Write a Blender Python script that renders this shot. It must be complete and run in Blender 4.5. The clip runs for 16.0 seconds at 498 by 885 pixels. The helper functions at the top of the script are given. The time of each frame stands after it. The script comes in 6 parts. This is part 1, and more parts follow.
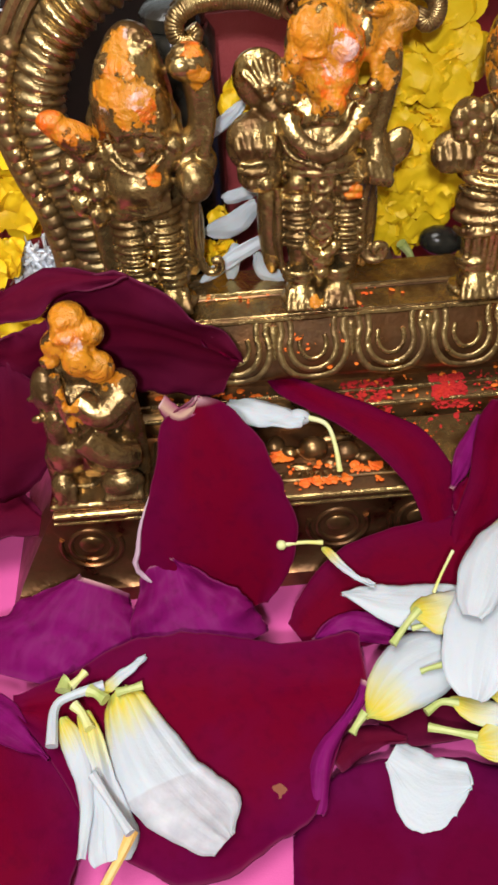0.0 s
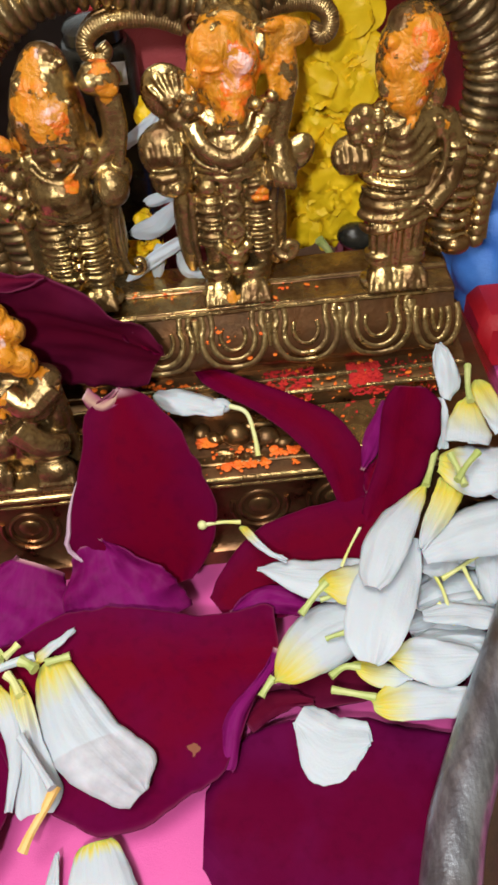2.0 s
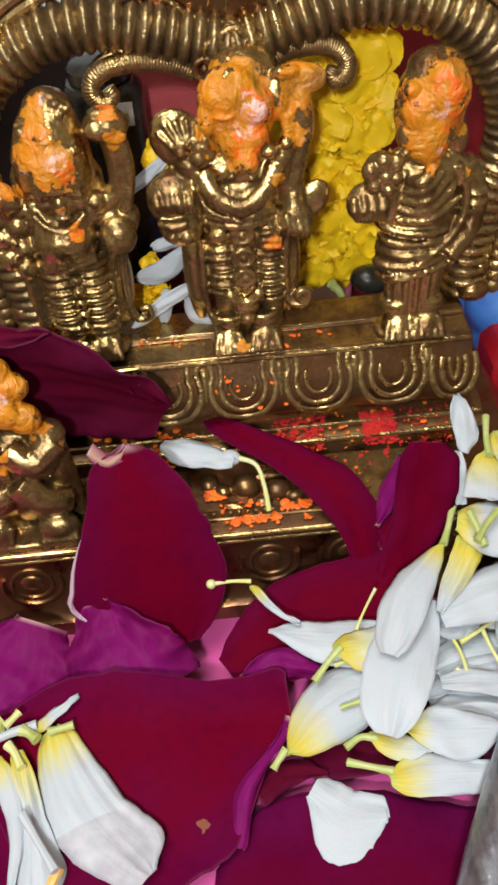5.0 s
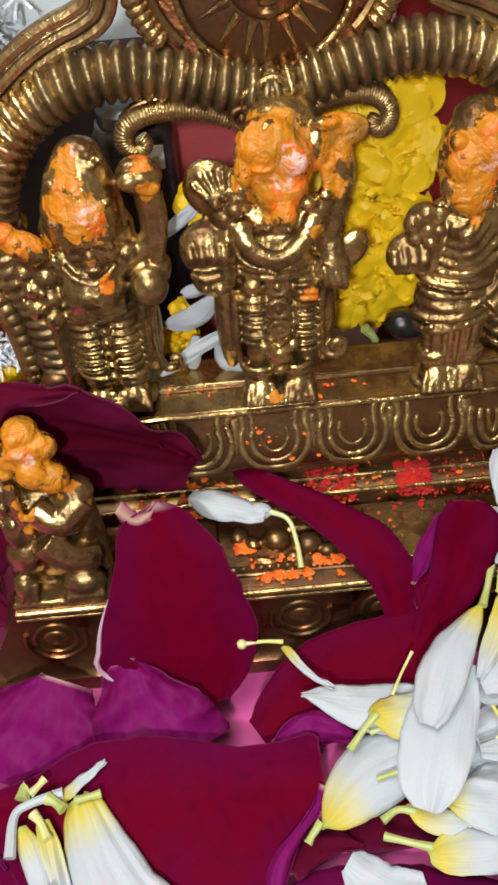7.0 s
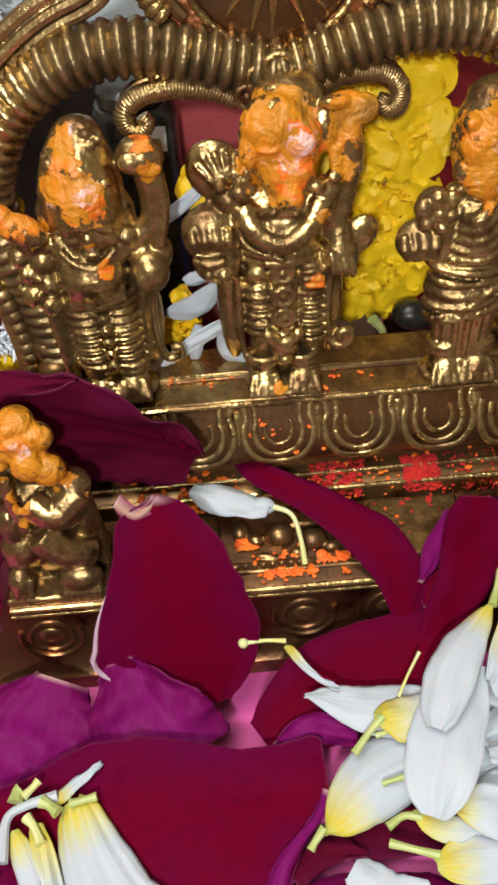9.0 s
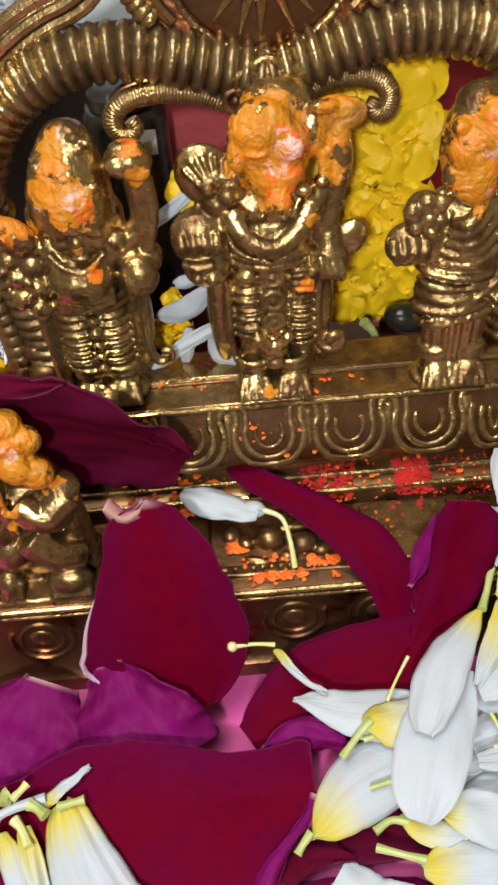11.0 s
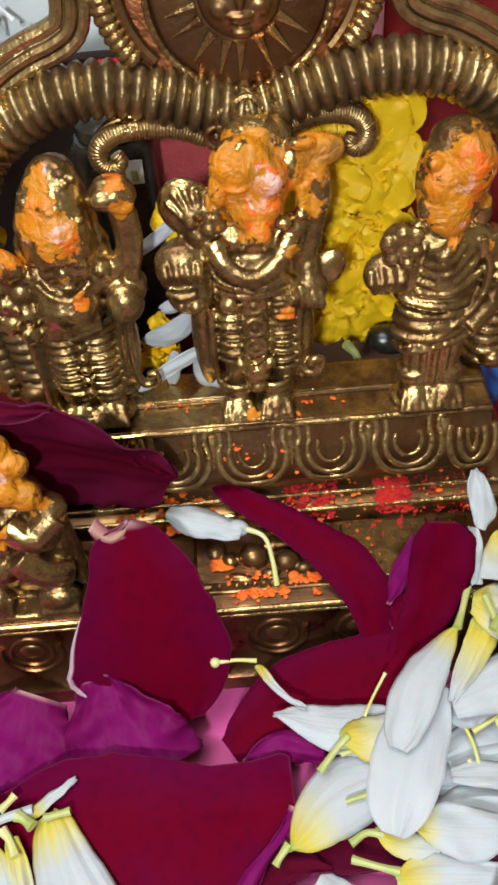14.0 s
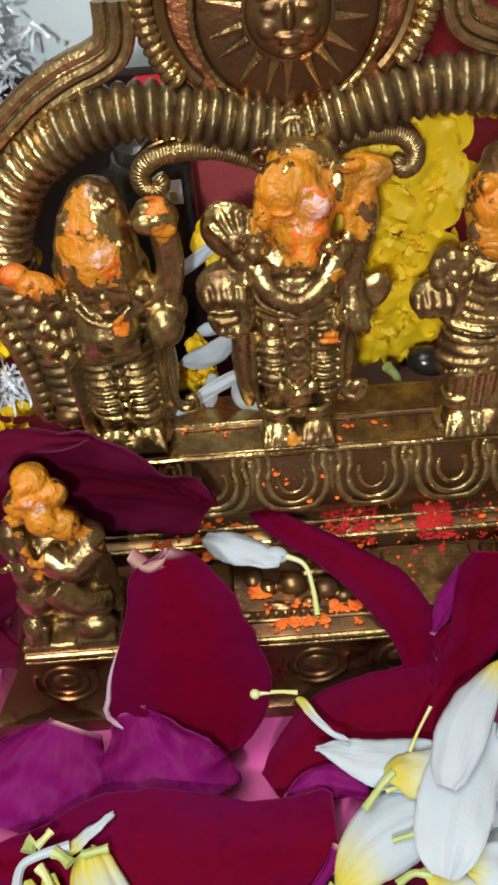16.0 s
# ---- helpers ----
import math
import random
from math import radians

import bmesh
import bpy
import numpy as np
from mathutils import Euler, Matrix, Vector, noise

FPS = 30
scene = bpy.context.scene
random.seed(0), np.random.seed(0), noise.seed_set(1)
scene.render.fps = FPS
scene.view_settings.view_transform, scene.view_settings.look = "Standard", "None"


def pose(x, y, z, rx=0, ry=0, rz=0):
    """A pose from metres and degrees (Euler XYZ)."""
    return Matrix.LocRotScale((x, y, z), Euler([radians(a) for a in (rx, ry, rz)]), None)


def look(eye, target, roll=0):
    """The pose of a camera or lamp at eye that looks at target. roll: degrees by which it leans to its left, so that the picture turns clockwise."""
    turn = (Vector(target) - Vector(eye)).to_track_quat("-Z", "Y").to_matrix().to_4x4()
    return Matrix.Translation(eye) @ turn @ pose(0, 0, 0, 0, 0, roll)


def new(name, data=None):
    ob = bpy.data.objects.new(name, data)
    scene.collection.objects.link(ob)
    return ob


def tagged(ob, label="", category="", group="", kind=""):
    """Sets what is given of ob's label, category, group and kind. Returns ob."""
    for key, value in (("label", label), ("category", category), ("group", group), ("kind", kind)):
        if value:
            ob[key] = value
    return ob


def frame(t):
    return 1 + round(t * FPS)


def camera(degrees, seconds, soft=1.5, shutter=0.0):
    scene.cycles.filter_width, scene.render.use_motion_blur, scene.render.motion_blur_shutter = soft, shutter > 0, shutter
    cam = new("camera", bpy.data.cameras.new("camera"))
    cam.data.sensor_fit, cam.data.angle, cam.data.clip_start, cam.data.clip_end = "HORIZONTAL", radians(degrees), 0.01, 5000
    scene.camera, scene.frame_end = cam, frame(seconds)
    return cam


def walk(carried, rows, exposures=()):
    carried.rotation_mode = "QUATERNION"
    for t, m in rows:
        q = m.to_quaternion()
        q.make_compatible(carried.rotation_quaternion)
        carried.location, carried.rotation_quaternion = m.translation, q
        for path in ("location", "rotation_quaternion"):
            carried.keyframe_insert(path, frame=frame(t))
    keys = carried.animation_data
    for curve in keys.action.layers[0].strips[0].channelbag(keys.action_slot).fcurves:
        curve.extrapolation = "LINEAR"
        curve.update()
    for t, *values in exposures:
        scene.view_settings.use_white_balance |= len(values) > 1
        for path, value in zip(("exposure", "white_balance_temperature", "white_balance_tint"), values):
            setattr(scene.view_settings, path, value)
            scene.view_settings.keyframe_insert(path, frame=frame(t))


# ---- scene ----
cam = camera(32.0, 16.0, soft=3.0)
PATH = [
    (0, (-0.01655, -0.12747, 0.12981), (-0.01267, 0.01296, -0.01254), -3.75),
    (0.5, (-0.01717, -0.13144, 0.12645), (-0.01249, 0.00744, -0.01740), -3.83),
    (1, (-0.00801, -0.13289, 0.12811), (-0.00446, 0.00600, -0.01576), -4.45),
    (1.5, (-0.00337, -0.13281, 0.13328), (-0.00051, 0.00578, -0.01088), -4.83),
    (2, (-0.00164, -0.13618, 0.13595), (-0.00008, 0.00271, -0.00795), -5.45),
    (2.5, (-0.00315, -0.13473, 0.13189), (-0.00173, 0.00425, -0.01192), -5.54),
    (3, (-0.00075, -0.13422, 0.13446), (0.00123, 0.00481, -0.00929), -5.34),
    (3.5, (-0.00129, -0.13261, 0.13481), (0.00083, 0.00625, -0.00911), -5.18),
    (4, (-0.00119, -0.13045, 0.13616), (0.00162, 0.00865, -0.00752), -4.89),
    (6.5, (-0.00650, -0.11757, 0.14107), (-0.00501, 0.02139, -0.00276), -5.34),
    (7, (-0.00650, -0.11486, 0.14213), (-0.00547, 0.02338, -0.00240), -5.09),
    (7.5, (-0.00467, -0.11263, 0.14142), (-0.00356, 0.02558, -0.00314), -4.92),
    (8, (-0.00454, -0.11212, 0.14169), (-0.00351, 0.02638, -0.00259), -4.89),
    (8.5, (-0.00598, -0.11131, 0.14125), (-0.00479, 0.02671, -0.00348), -4.75),
    (9, (-0.00685, -0.11232, 0.13825), (-0.00613, 0.02560, -0.00659), -4.80),
    (11.5, (-0.00366, -0.11159, 0.13936), (-0.00398, 0.02583, -0.00596), -4.96),
    (12, (-0.00290, -0.11166, 0.14049), (-0.00291, 0.02588, -0.00471), -4.87),
    (12.5, (-0.00232, -0.11229, 0.14182), (-0.00253, 0.02495, -0.00366), -4.91),
    (13, (-0.00353, -0.11454, 0.14034), (-0.00338, 0.02335, -0.00453), -4.77),
    (13.5, (-0.00322, -0.11309, 0.14070), (-0.00408, 0.02453, -0.00442), -5.00),
    (14, (-0.00074, -0.11172, 0.14419), (-0.00204, 0.02536, -0.00144), -5.10),
    (14.5, (-0.00146, -0.11119, 0.14564), (-0.00315, 0.02598, 0.00010), -5.25),
    (15, (-0.00247, -0.10918, 0.14345), (-0.00513, 0.02797, -0.00208), -5.51),
    (15.5, (-0.00473, -0.10769, 0.14396), (-0.00744, 0.02955, -0.00150), -5.49),
    (16, (-0.00523, -0.10670, 0.14456), (-0.00894, 0.03113, -0.00032), -5.73),
]
walk(cam, [(t, look(eye, target, roll)) for t, eye, target, roll in PATH], [(0, 0.10, 6100, 9), (1.0, 0.04, 6100, 7), (4.2, 0.02, 6100, 7), (7.0, 0.02, 6100, 7), (12.5, 0.04, 6100, 7), (16, -0.07, 5850, 3)])

# ---------------- light ----------------
world = bpy.data.worlds.new("world")
scene.world = world
world.use_nodes = True
world.node_tree.nodes["Background"].inputs[0].default_value = (1.0, 0.9, 0.78, 1)
world.node_tree.nodes["Background"].inputs[1].default_value = 0.08


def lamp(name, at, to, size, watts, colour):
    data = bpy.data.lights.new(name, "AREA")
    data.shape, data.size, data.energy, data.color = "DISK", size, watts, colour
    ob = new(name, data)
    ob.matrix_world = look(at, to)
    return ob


# still, unseen key that stands in for a flash carried near the lens
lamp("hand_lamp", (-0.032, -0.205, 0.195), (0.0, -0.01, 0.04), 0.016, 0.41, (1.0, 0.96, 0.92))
# added overhead fill for ambient and broad brass highlights, no fixture is modelled
lamp("ceiling_fill", (-0.30, -0.40, 1.55), (0.0, -0.1, 0.0), 0.8, 21, (1.0, 0.93, 0.84))

# ---------------- materials ----------------
class Nodes:
    """A short way to write a node material in centimetres."""

    def __init__(self, name):
        self.mat = bpy.data.materials.new(name)
        self.mat.use_nodes = True
        self.tree = self.mat.node_tree
        self.bsdf = self.tree.nodes["Principled BSDF"]
        self.pos = self.add("ShaderNodeVectorMath", operation="SCALE")
        self.link(self.add("ShaderNodeTexCoord").outputs["Object"], self.pos.inputs[0])
        self.pos.inputs["Scale"].default_value = 100.0
        self.cm = self.pos.outputs[0]

    def add(self, kind, operation="", data_type=""):
        node = self.tree.nodes.new(kind)
        if operation:
            node.operation = operation
        if data_type:
            node.data_type = data_type
        return node

    def link(self, a, b):
        self.tree.links.new(a, b)

    def noise(self, scale, detail=4, rough=0.55, stretch=None, distort=0.0):
        n = self.add("ShaderNodeTexNoise")
        n.inputs["Scale"].default_value, n.inputs["Detail"].default_value = scale, detail
        n.inputs["Roughness"].default_value, n.inputs["Distortion"].default_value = rough, distort
        source = self.cm
        if stretch:
            m = self.add("ShaderNodeMapping")
            m.inputs["Scale"].default_value = stretch
            self.link(self.cm, m.inputs[0])
            source = m.outputs[0]
        self.link(source, n.inputs["Vector"])
        return n.outputs[0]

    def ramp(self, value, *stops):
        r = self.add("ShaderNodeValToRGB")
        while len(r.color_ramp.elements) < len(stops):
            r.color_ramp.elements.new(0.5)
        for e, (at, colour) in zip(r.color_ramp.elements, stops):
            e.position = at
            e.color = (*colour, 1) if isinstance(colour, tuple) else (colour, colour, colour, 1)
        self.link(value, r.inputs[0])
        return r.outputs[0]

    def mix(self, factor, a, b):
        m = self.add("ShaderNodeMix", data_type="RGBA")
        for value, slot in ((factor, m.inputs[0]), (a, m.inputs[6]), (b, m.inputs[7])):
            if isinstance(value, (int, float)):
                slot.default_value = value
            elif isinstance(value, tuple):
                slot.default_value = (*value, 1)
            else:
                self.link(value, slot)
        return m.outputs[2]

    def math(self, op, a, b=0.0):
        m = self.add("ShaderNodeMath", operation=op)
        for value, slot in zip((a, b), m.inputs):
            if isinstance(value, (int, float)):
                slot.default_value = value
            else:
                self.link(value, slot)
        return m.outputs[0]

    def near(self, at, radius, wobble):
        """1 inside a ragged ball at a place in cm, 0 outside."""
        d = self.add("ShaderNodeVectorMath", operation="DISTANCE")
        self.link(self.cm, d.inputs[0])
        d.inputs[1].default_value = at
        edge = self.math("ADD", self.math("DIVIDE", d.outputs["Value"], radius), self.math("MULTIPLY", self.math("SUBTRACT", wobble, 0.5), 3.0))
        return self.ramp(edge, (0.93, 1.0), (1.0, 0.0))

    def bump(self, height, cm, strength=1.0):
        b = self.add("ShaderNodeBump")
        b.inputs["Strength"].default_value, b.inputs["Distance"].default_value = strength, cm * 0.01
        self.link(height, b.inputs["Height"])
        self.link(b.outputs[0], self.bsdf.inputs["Normal"])

    def put(self, **values):
        for key, value in values.items():
            slot = self.bsdf.inputs[key.replace("_", " ")]
            if isinstance(value, (int, float)):
                slot.default_value = value
            elif isinstance(value, tuple):
                slot.default_value = (*value, 1)
            else:
                self.link(value, slot)
        return self.mat


def brass(name, gold=(0.59, 0.425, 0.175), dull=(0.120, 0.060, 0.021), rough=0.21, paste=(), red=(), white=(), relief=0.024, copper=0.0):
    """Cast brass with a brown patina; paste: balls (x, y, z, radius) in cm smeared with amber paste, with vermilion
    smears and whitish ones that also hold painted highlights.
    """
    n = Nodes(name)
    broad, fine = n.noise(1.3, 5), n.noise(9, 5)
    old = n.ramp(broad, (0.36, 0.0), (0.64, 1.0))
    colour = n.mix(old, gold, dull)
    colour = n.mix(n.ramp(fine, (0.52, 0.0), (0.72, 0.7)), colour, (0.15, 0.085, 0.035))
    if copper:
        colour = n.mix(copper, colour, (0.36, 0.13, 0.05))
    shine = n.math("ADD", n.math("MULTIPLY", broad, 0.26), rough - 0.12)
    metal = n.math("SUBTRACT", 1.0, n.math("MULTIPLY", old, 0.25))
    shine = n.math("ADD", n.math("MULTIPLY", old, 0.06), shine)
    height = n.math("ADD", n.math("MULTIPLY", n.noise(5, 3), 1.5), n.math("MULTIPLY", n.noise(18, 4), 0.5))
    if paste:
        wobble = n.noise(3.6, 6, 0.68)

        def zone(balls):
            mask = None
            for x, y, z, r in balls:
                m = n.near((x, y, z), r, wobble)
                mask = m if mask is None else n.math("MAXIMUM", mask, m)
            return mask

        mask = zone(paste)
        tone = n.ramp(n.noise(1.4, 5, 0.6, distort=0.6), (0.34, (0.34, 0.15, 0.02)), (0.44, (0.58, 0.23, 0.010)), (0.56, (0.64, 0.22, 0.008)), (0.66, (0.70, 0.16, 0.008)))
        soft = n.ramp(n.noise(3.6, 6, 0.65, distort=0.9), (0.40, 0.0), (0.58, 0.85))
        if red:
            tone = n.mix(n.math("MULTIPLY", zone(red), soft), tone, (0.82, 0.13, 0.008))
        # whitish smears, with the paste's wet highlights put into the same colour
        if white:
            tone = n.mix(n.math("MULTIPLY", zone(white), soft), tone, (0.80, 0.56, 0.52))
        colour = n.mix(mask, colour, tone)
        metal = n.math("MULTIPLY", metal, n.math("SUBTRACT", 1.0, mask))
        shine = n.math("ADD", n.math("MULTIPLY", mask, 0.05), shine)
        height = n.math("ADD", n.math("MULTIPLY", n.noise(3.4, 5, 0.55, distort=0.5), n.math("MULTIPLY", mask, 8.0)), height)
    n.bump(height, relief, 0.8)
    return n.put(Base_Color=colour, Metallic=metal, Roughness=shine)


def uv(n):
    s = n.add("ShaderNodeSeparateXYZ")
    m = n.add("ShaderNodeUVMap")
    n.link(m.outputs[0], s.inputs[0])
    return s.outputs[0], s.outputs[1]


def rose(name, heart=(0.30, 0.002, 0.022), edge=(0.22, 0.012, 0.085), pale=(0.55, 0.35, 0.38), rough=0.6, spot=None, gloss=0.012, streak=0.0):
    """Velvety rose petal, deeper red in the middle and purple towards its rim."""
    n = Nodes(name)
    s, u = uv(n)
    rim = n.math("MULTIPLY", n.math("ABSOLUTE", n.math("SUBTRACT", u, 0.5)), 2.0)
    cloud = n.noise(0.9, 4)
    t = n.math("ADD", n.math("MULTIPLY", rim, 0.62), n.math("SUBTRACT", n.math("MULTIPLY", cloud, 0.9), 0.30))
    colour = n.mix(n.ramp(t, (0.25, 0.0), (0.78, 1.0)), heart, edge)
    colour = n.mix(n.ramp(n.noise(5, 5), (0.5, 0.0), (0.9, 0.55)), colour, (0.05, 0.001, 0.014))
    colour = n.mix(n.math("MULTIPLY", n.ramp(s, (0.0, 0.9), (0.045, 0.0)), n.ramp(rim, (0.3, 1.0), (0.9, 0.25))), colour, pale)
    # pale line along rim and tip: an edge highlight put into the colour
    colour = n.mix(n.math("MAXIMUM", n.ramp(rim, (0.975, 0.0), (0.998, 0.10)), n.ramp(s, (0.995, 0.0), (0.999, 0.12))), colour, (0.36, 0.12, 0.20))
    colour = n.mix(n.ramp(n.noise(2.4, 2), (0.80, 0.0), (0.84, 0.7)), colour, (0.42, 0.22, 0.15))
    if spot:
        colour = n.mix(n.math("MULTIPLY", n.near(spot, 0.10, n.noise(7, 4)), 0.5), colour, (0.33, 0.15, 0.07))
    veins = n.add("ShaderNodeTexNoise")
    veins.inputs["Scale"].default_value = 14
    both = n.add("ShaderNodeCombineXYZ")
    n.link(n.math("MULTIPLY", s, 0.25), both.inputs[0])
    n.link(u, both.inputs[1])
    n.link(both.outputs[0], veins.inputs["Vector"])
    if streak:
        colour = n.mix(n.math("MULTIPLY", n.ramp(veins.outputs[0], (0.46, 0.0), (0.72, 1.0)), streak), colour, (0.34, 0.085, 0.27))
        colour = n.mix(n.math("MULTIPLY", n.ramp(n.noise(1.6, 5, 0.6), (0.45, 0.0), (0.7, 1.0)), streak), colour, (0.10, 0.001, 0.045))
    n.bump(n.math("ADD", n.math("MULTIPLY", veins.outputs[0], 1.6), n.math("MULTIPLY", n.noise(22, 3), 0.35)), 0.008, 0.5)
    return n.put(Base_Color=colour, Roughness=rough, Specular_IOR_Level=gloss)


def ray_petal(name, yellow=0.22, tint=(0.47, 0.51, 0.555), bruise=False):
    """White ray petal, yellow towards its root, with fine lengthwise folds."""
    n = Nodes(name)
    s, u = uv(n)
    streak = n.add("ShaderNodeTexNoise")
    streak.inputs["Scale"].default_value = 9
    both = n.add("ShaderNodeCombineXYZ")
    n.link(n.math("MULTIPLY", s, 0.12), both.inputs[0])
    n.link(u, both.inputs[1])
    n.link(both.outputs[0], streak.inputs["Vector"])
    t = n.math("ADD", s, n.math("MULTIPLY", n.math("SUBTRACT", streak.outputs[0], 0.5), 0.25))
    colour = n.ramp(t, (0.0, (0.42, 0.45, 0.10) if yellow > 0.05 else tint), (yellow * 0.30, (0.58, 0.47, 0.045) if yellow > 0.05 else tint), (yellow * 0.75, (0.54, 0.52, 0.26) if yellow > 0.05 else tint), (yellow * 1.35, tint))
    colour = n.mix(n.ramp(n.noise(3.0, 5), (0.62, 0.0), (0.80, 0.35)), colour, (0.60, 0.58, 0.55))
    colour = n.mix(n.ramp(streak.outputs[0], (0.54, 0.0), (0.74, 0.14)), colour, (0.44, 0.45, 0.50))
    if bruise:
        wet = n.ramp(n.math("ADD", s, n.math("MULTIPLY", u, 0.16)), (0.665, 0.0), (0.675, 1.0))
        colour = n.mix(wet, colour, n.ramp(n.noise(2.2, 5), (0.35, (0.36, 0.36, 0.40)), (0.65, (0.50, 0.50, 0.54))))
    n.bump(n.math("ADD", n.math("MULTIPLY", streak.outputs[0], 2.6), n.noise(14, 3)), 0.010, 0.6)
    return n.put(Base_Color=colour, Roughness=0.55, Subsurface_Weight=0.15, Subsurface_Scale=0.001, Specular_IOR_Level=0.3)


def plain(name, a, b, scale=2.0, rough=0.6, relief=0.01, metal=0.0, fine=20):
    n = Nodes(name)
    colour = n.mix(n.ramp(n.noise(scale, 5), (0.35, 0.0), (0.68, 1.0)), a, b)
    n.bump(n.math("ADD", n.noise(fine, 4), n.noise(scale * 2, 3)), relief, 0.7)
    return n.put(Base_Color=colour, Roughness=rough, Metallic=metal)


BRASS = brass("cast_brass")
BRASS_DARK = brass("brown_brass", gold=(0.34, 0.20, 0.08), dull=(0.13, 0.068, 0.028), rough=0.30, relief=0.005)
BRASS_PALE = brass("pale_brass", gold=(0.58, 0.42, 0.18), dull=(0.20, 0.12, 0.05), rough=0.28)
BRASS_OLD = brass("old_brass", gold=(0.54, 0.40, 0.19), dull=(0.13, 0.085, 0.040), rough=0.27)
# deep brown brass; shade between the pale lotus ridges is put into its colour
BRASS_SHADE = brass("groove_shade_brass", gold=(0.24, 0.115, 0.05), dull=(0.10, 0.05, 0.022), rough=0.30, relief=0.008)
COPPER = brass("copper_plate", gold=(0.42, 0.17, 0.07), dull=(0.24, 0.085, 0.035), rough=0.36, copper=0.4)
ROSE = rose("rose_crimson", heart=(0.108, 0.0005, 0.012), edge=(0.088, 0.0012, 0.024))
ROSE_BROAD = rose("rose_crimson_spotted", heart=(0.115, 0.0006, 0.014), edge=(0.092, 0.0015, 0.032), pale=(0.10, 0.002, 0.035), spot=(3.94, -1.55, -0.15))
ROSE_DARK = rose("rose_maroon", heart=(0.082, 0.003, 0.016), edge=(0.078, 0.005, 0.024), pale=(0.12, 0.02, 0.05))
ROSE_MAGENTA = rose("rose_magenta", heart=(0.165, 0.005, 0.100), edge=(0.125, 0.003, 0.062), pale=(0.55, 0.32, 0.30), rough=0.45, gloss=0.03, streak=0.07)
ROSE_WIDE = rose("rose_maroon_wide", heart=(0.090, 0.0008, 0.020), edge=(0.095, 0.003, 0.044), pale=(0.07, 0.001, 0.03))
ROSE_PLAIN = rose("rose_crimson_plain", heart=(0.108, 0.0005, 0.012), edge=(0.090, 0.0012, 0.023), pale=(0.09, 0.001, 0.02))
ROSE_ROOT = rose("rose_pale_root", heart=(0.42, 0.26, 0.20), edge=(0.20, 0.01, 0.09))
WHITE = ray_petal("white_ray")
WHITE_BRUISED = ray_petal("white_ray_bruised", bruise=True)
WHITE_LONG = ray_petal("white_ray_yellow_root", yellow=0.32)
WHITE_SHORT = ray_petal("white_ray_short_root", yellow=0.09)
WHITE_PURE = ray_petal("white_ray_clean", yellow=0.012)
YELLOW_ROOT = ray_petal("yellow_root", yellow=0.62)
GREEN = plain("floret_green", (0.34, 0.42, 0.10), (0.52, 0.55, 0.22), 3.0, 0.5, 0.01)
STRAP = plain("pale_green_strap", (0.62, 0.60, 0.12), (0.66, 0.68, 0.38), 1.6, 0.5, 0.01)
WILTED = plain("wilted_orange", (0.72, 0.42, 0.10), (0.66, 0.50, 0.22), 2.0, 0.55, 0.015)
YELLOW = plain("yellow_petal", (0.95, 0.66, 0.005), (0.92, 0.58, 0.004), 1.5, 0.55, 0.012, fine=9)
CLOTH = plain("pink_sheet", (0.66, 0.095, 0.34), (0.60, 0.085, 0.31), 0.5, 0.45, 0.006, fine=40)


def worn_steel():
    """Dull steel with long scuffs and brown tarnish."""
    n = Nodes("worn_steel")
    scuff = n.noise(1.0, 6, 0.6, stretch=(5.0, 1.2, 5.0))
    colour = n.mix(n.ramp(scuff, (0.40, 0.0), (0.58, 1.0)), (0.22, 0.23, 0.26), (0.40, 0.43, 0.48))
    colour = n.mix(n.ramp(n.noise(0.8, 5), (0.52, 0.0), (0.66, 0.75)), colour, (0.16, 0.11, 0.075))
    n.bump(n.math("ADD", scuff, n.noise(12, 4)), 0.015, 0.7)
    return n.put(Base_Color=colour, Metallic=0.85, Roughness=n.math("ADD", n.math("MULTIPLY", scuff, 0.3), 0.22))


STEEL = worn_steel()
STEEL_BROWN = plain("tarnished_steel", (0.20, 0.12, 0.07), (0.11, 0.08, 0.06), 1.1, 0.4, 0.02, 0.8)
MAROON = plain("maroon_curtain", (0.26, 0.022, 0.022), (0.20, 0.016, 0.018), 0.7, 0.6, 0.02)
PASTE = plain("orange_paste", (0.80, 0.20, 0.012), (0.86, 0.10, 0.006), 2.5, 0.6, 0.03)
KUMKUM = plain("red_powder", (0.42, 0.006, 0.012), (0.54, 0.02, 0.008), 4.0, 0.9, 0.03, fine=60)
BLACK = plain("black_gloss", (0.012, 0.012, 0.010), (0.03, 0.028, 0.022), 2.0, 0.12, 0.01)
BLUE = plain("blue_cloth", (0.05, 0.17, 0.62), (0.09, 0.28, 0.80), 1.2, 0.5, 0.02)
RED = plain("red_cloth", (0.50, 0.008, 0.018), (0.40, 0.006, 0.014), 1.0, 0.5, 0.02)
PALE = plain("pale_blue_board", (0.72, 0.85, 0.90), (0.80, 0.88, 0.90), 0.4, 0.5, 0.01)
LINEN = plain("white_linen", (0.72, 0.70, 0.70), (0.80, 0.79, 0.78), 0.8, 0.7, 0.03)
TINSEL = plain("silver_tinsel", (0.86, 0.89, 0.93), (0.74, 0.80, 0.90), 5.0, 0.3, 0.03, 0.15)
WALL = plain("wall_paint", (0.50, 0.44, 0.36), (0.44, 0.38, 0.30), 0.03, 0.8, 0.02)
WOOD = plain("dark_wood", (0.16, 0.09, 0.05), (0.10, 0.055, 0.03), 0.2, 0.5, 0.02)

# ---------------- building in centimetres ----------------
CM = 0.01


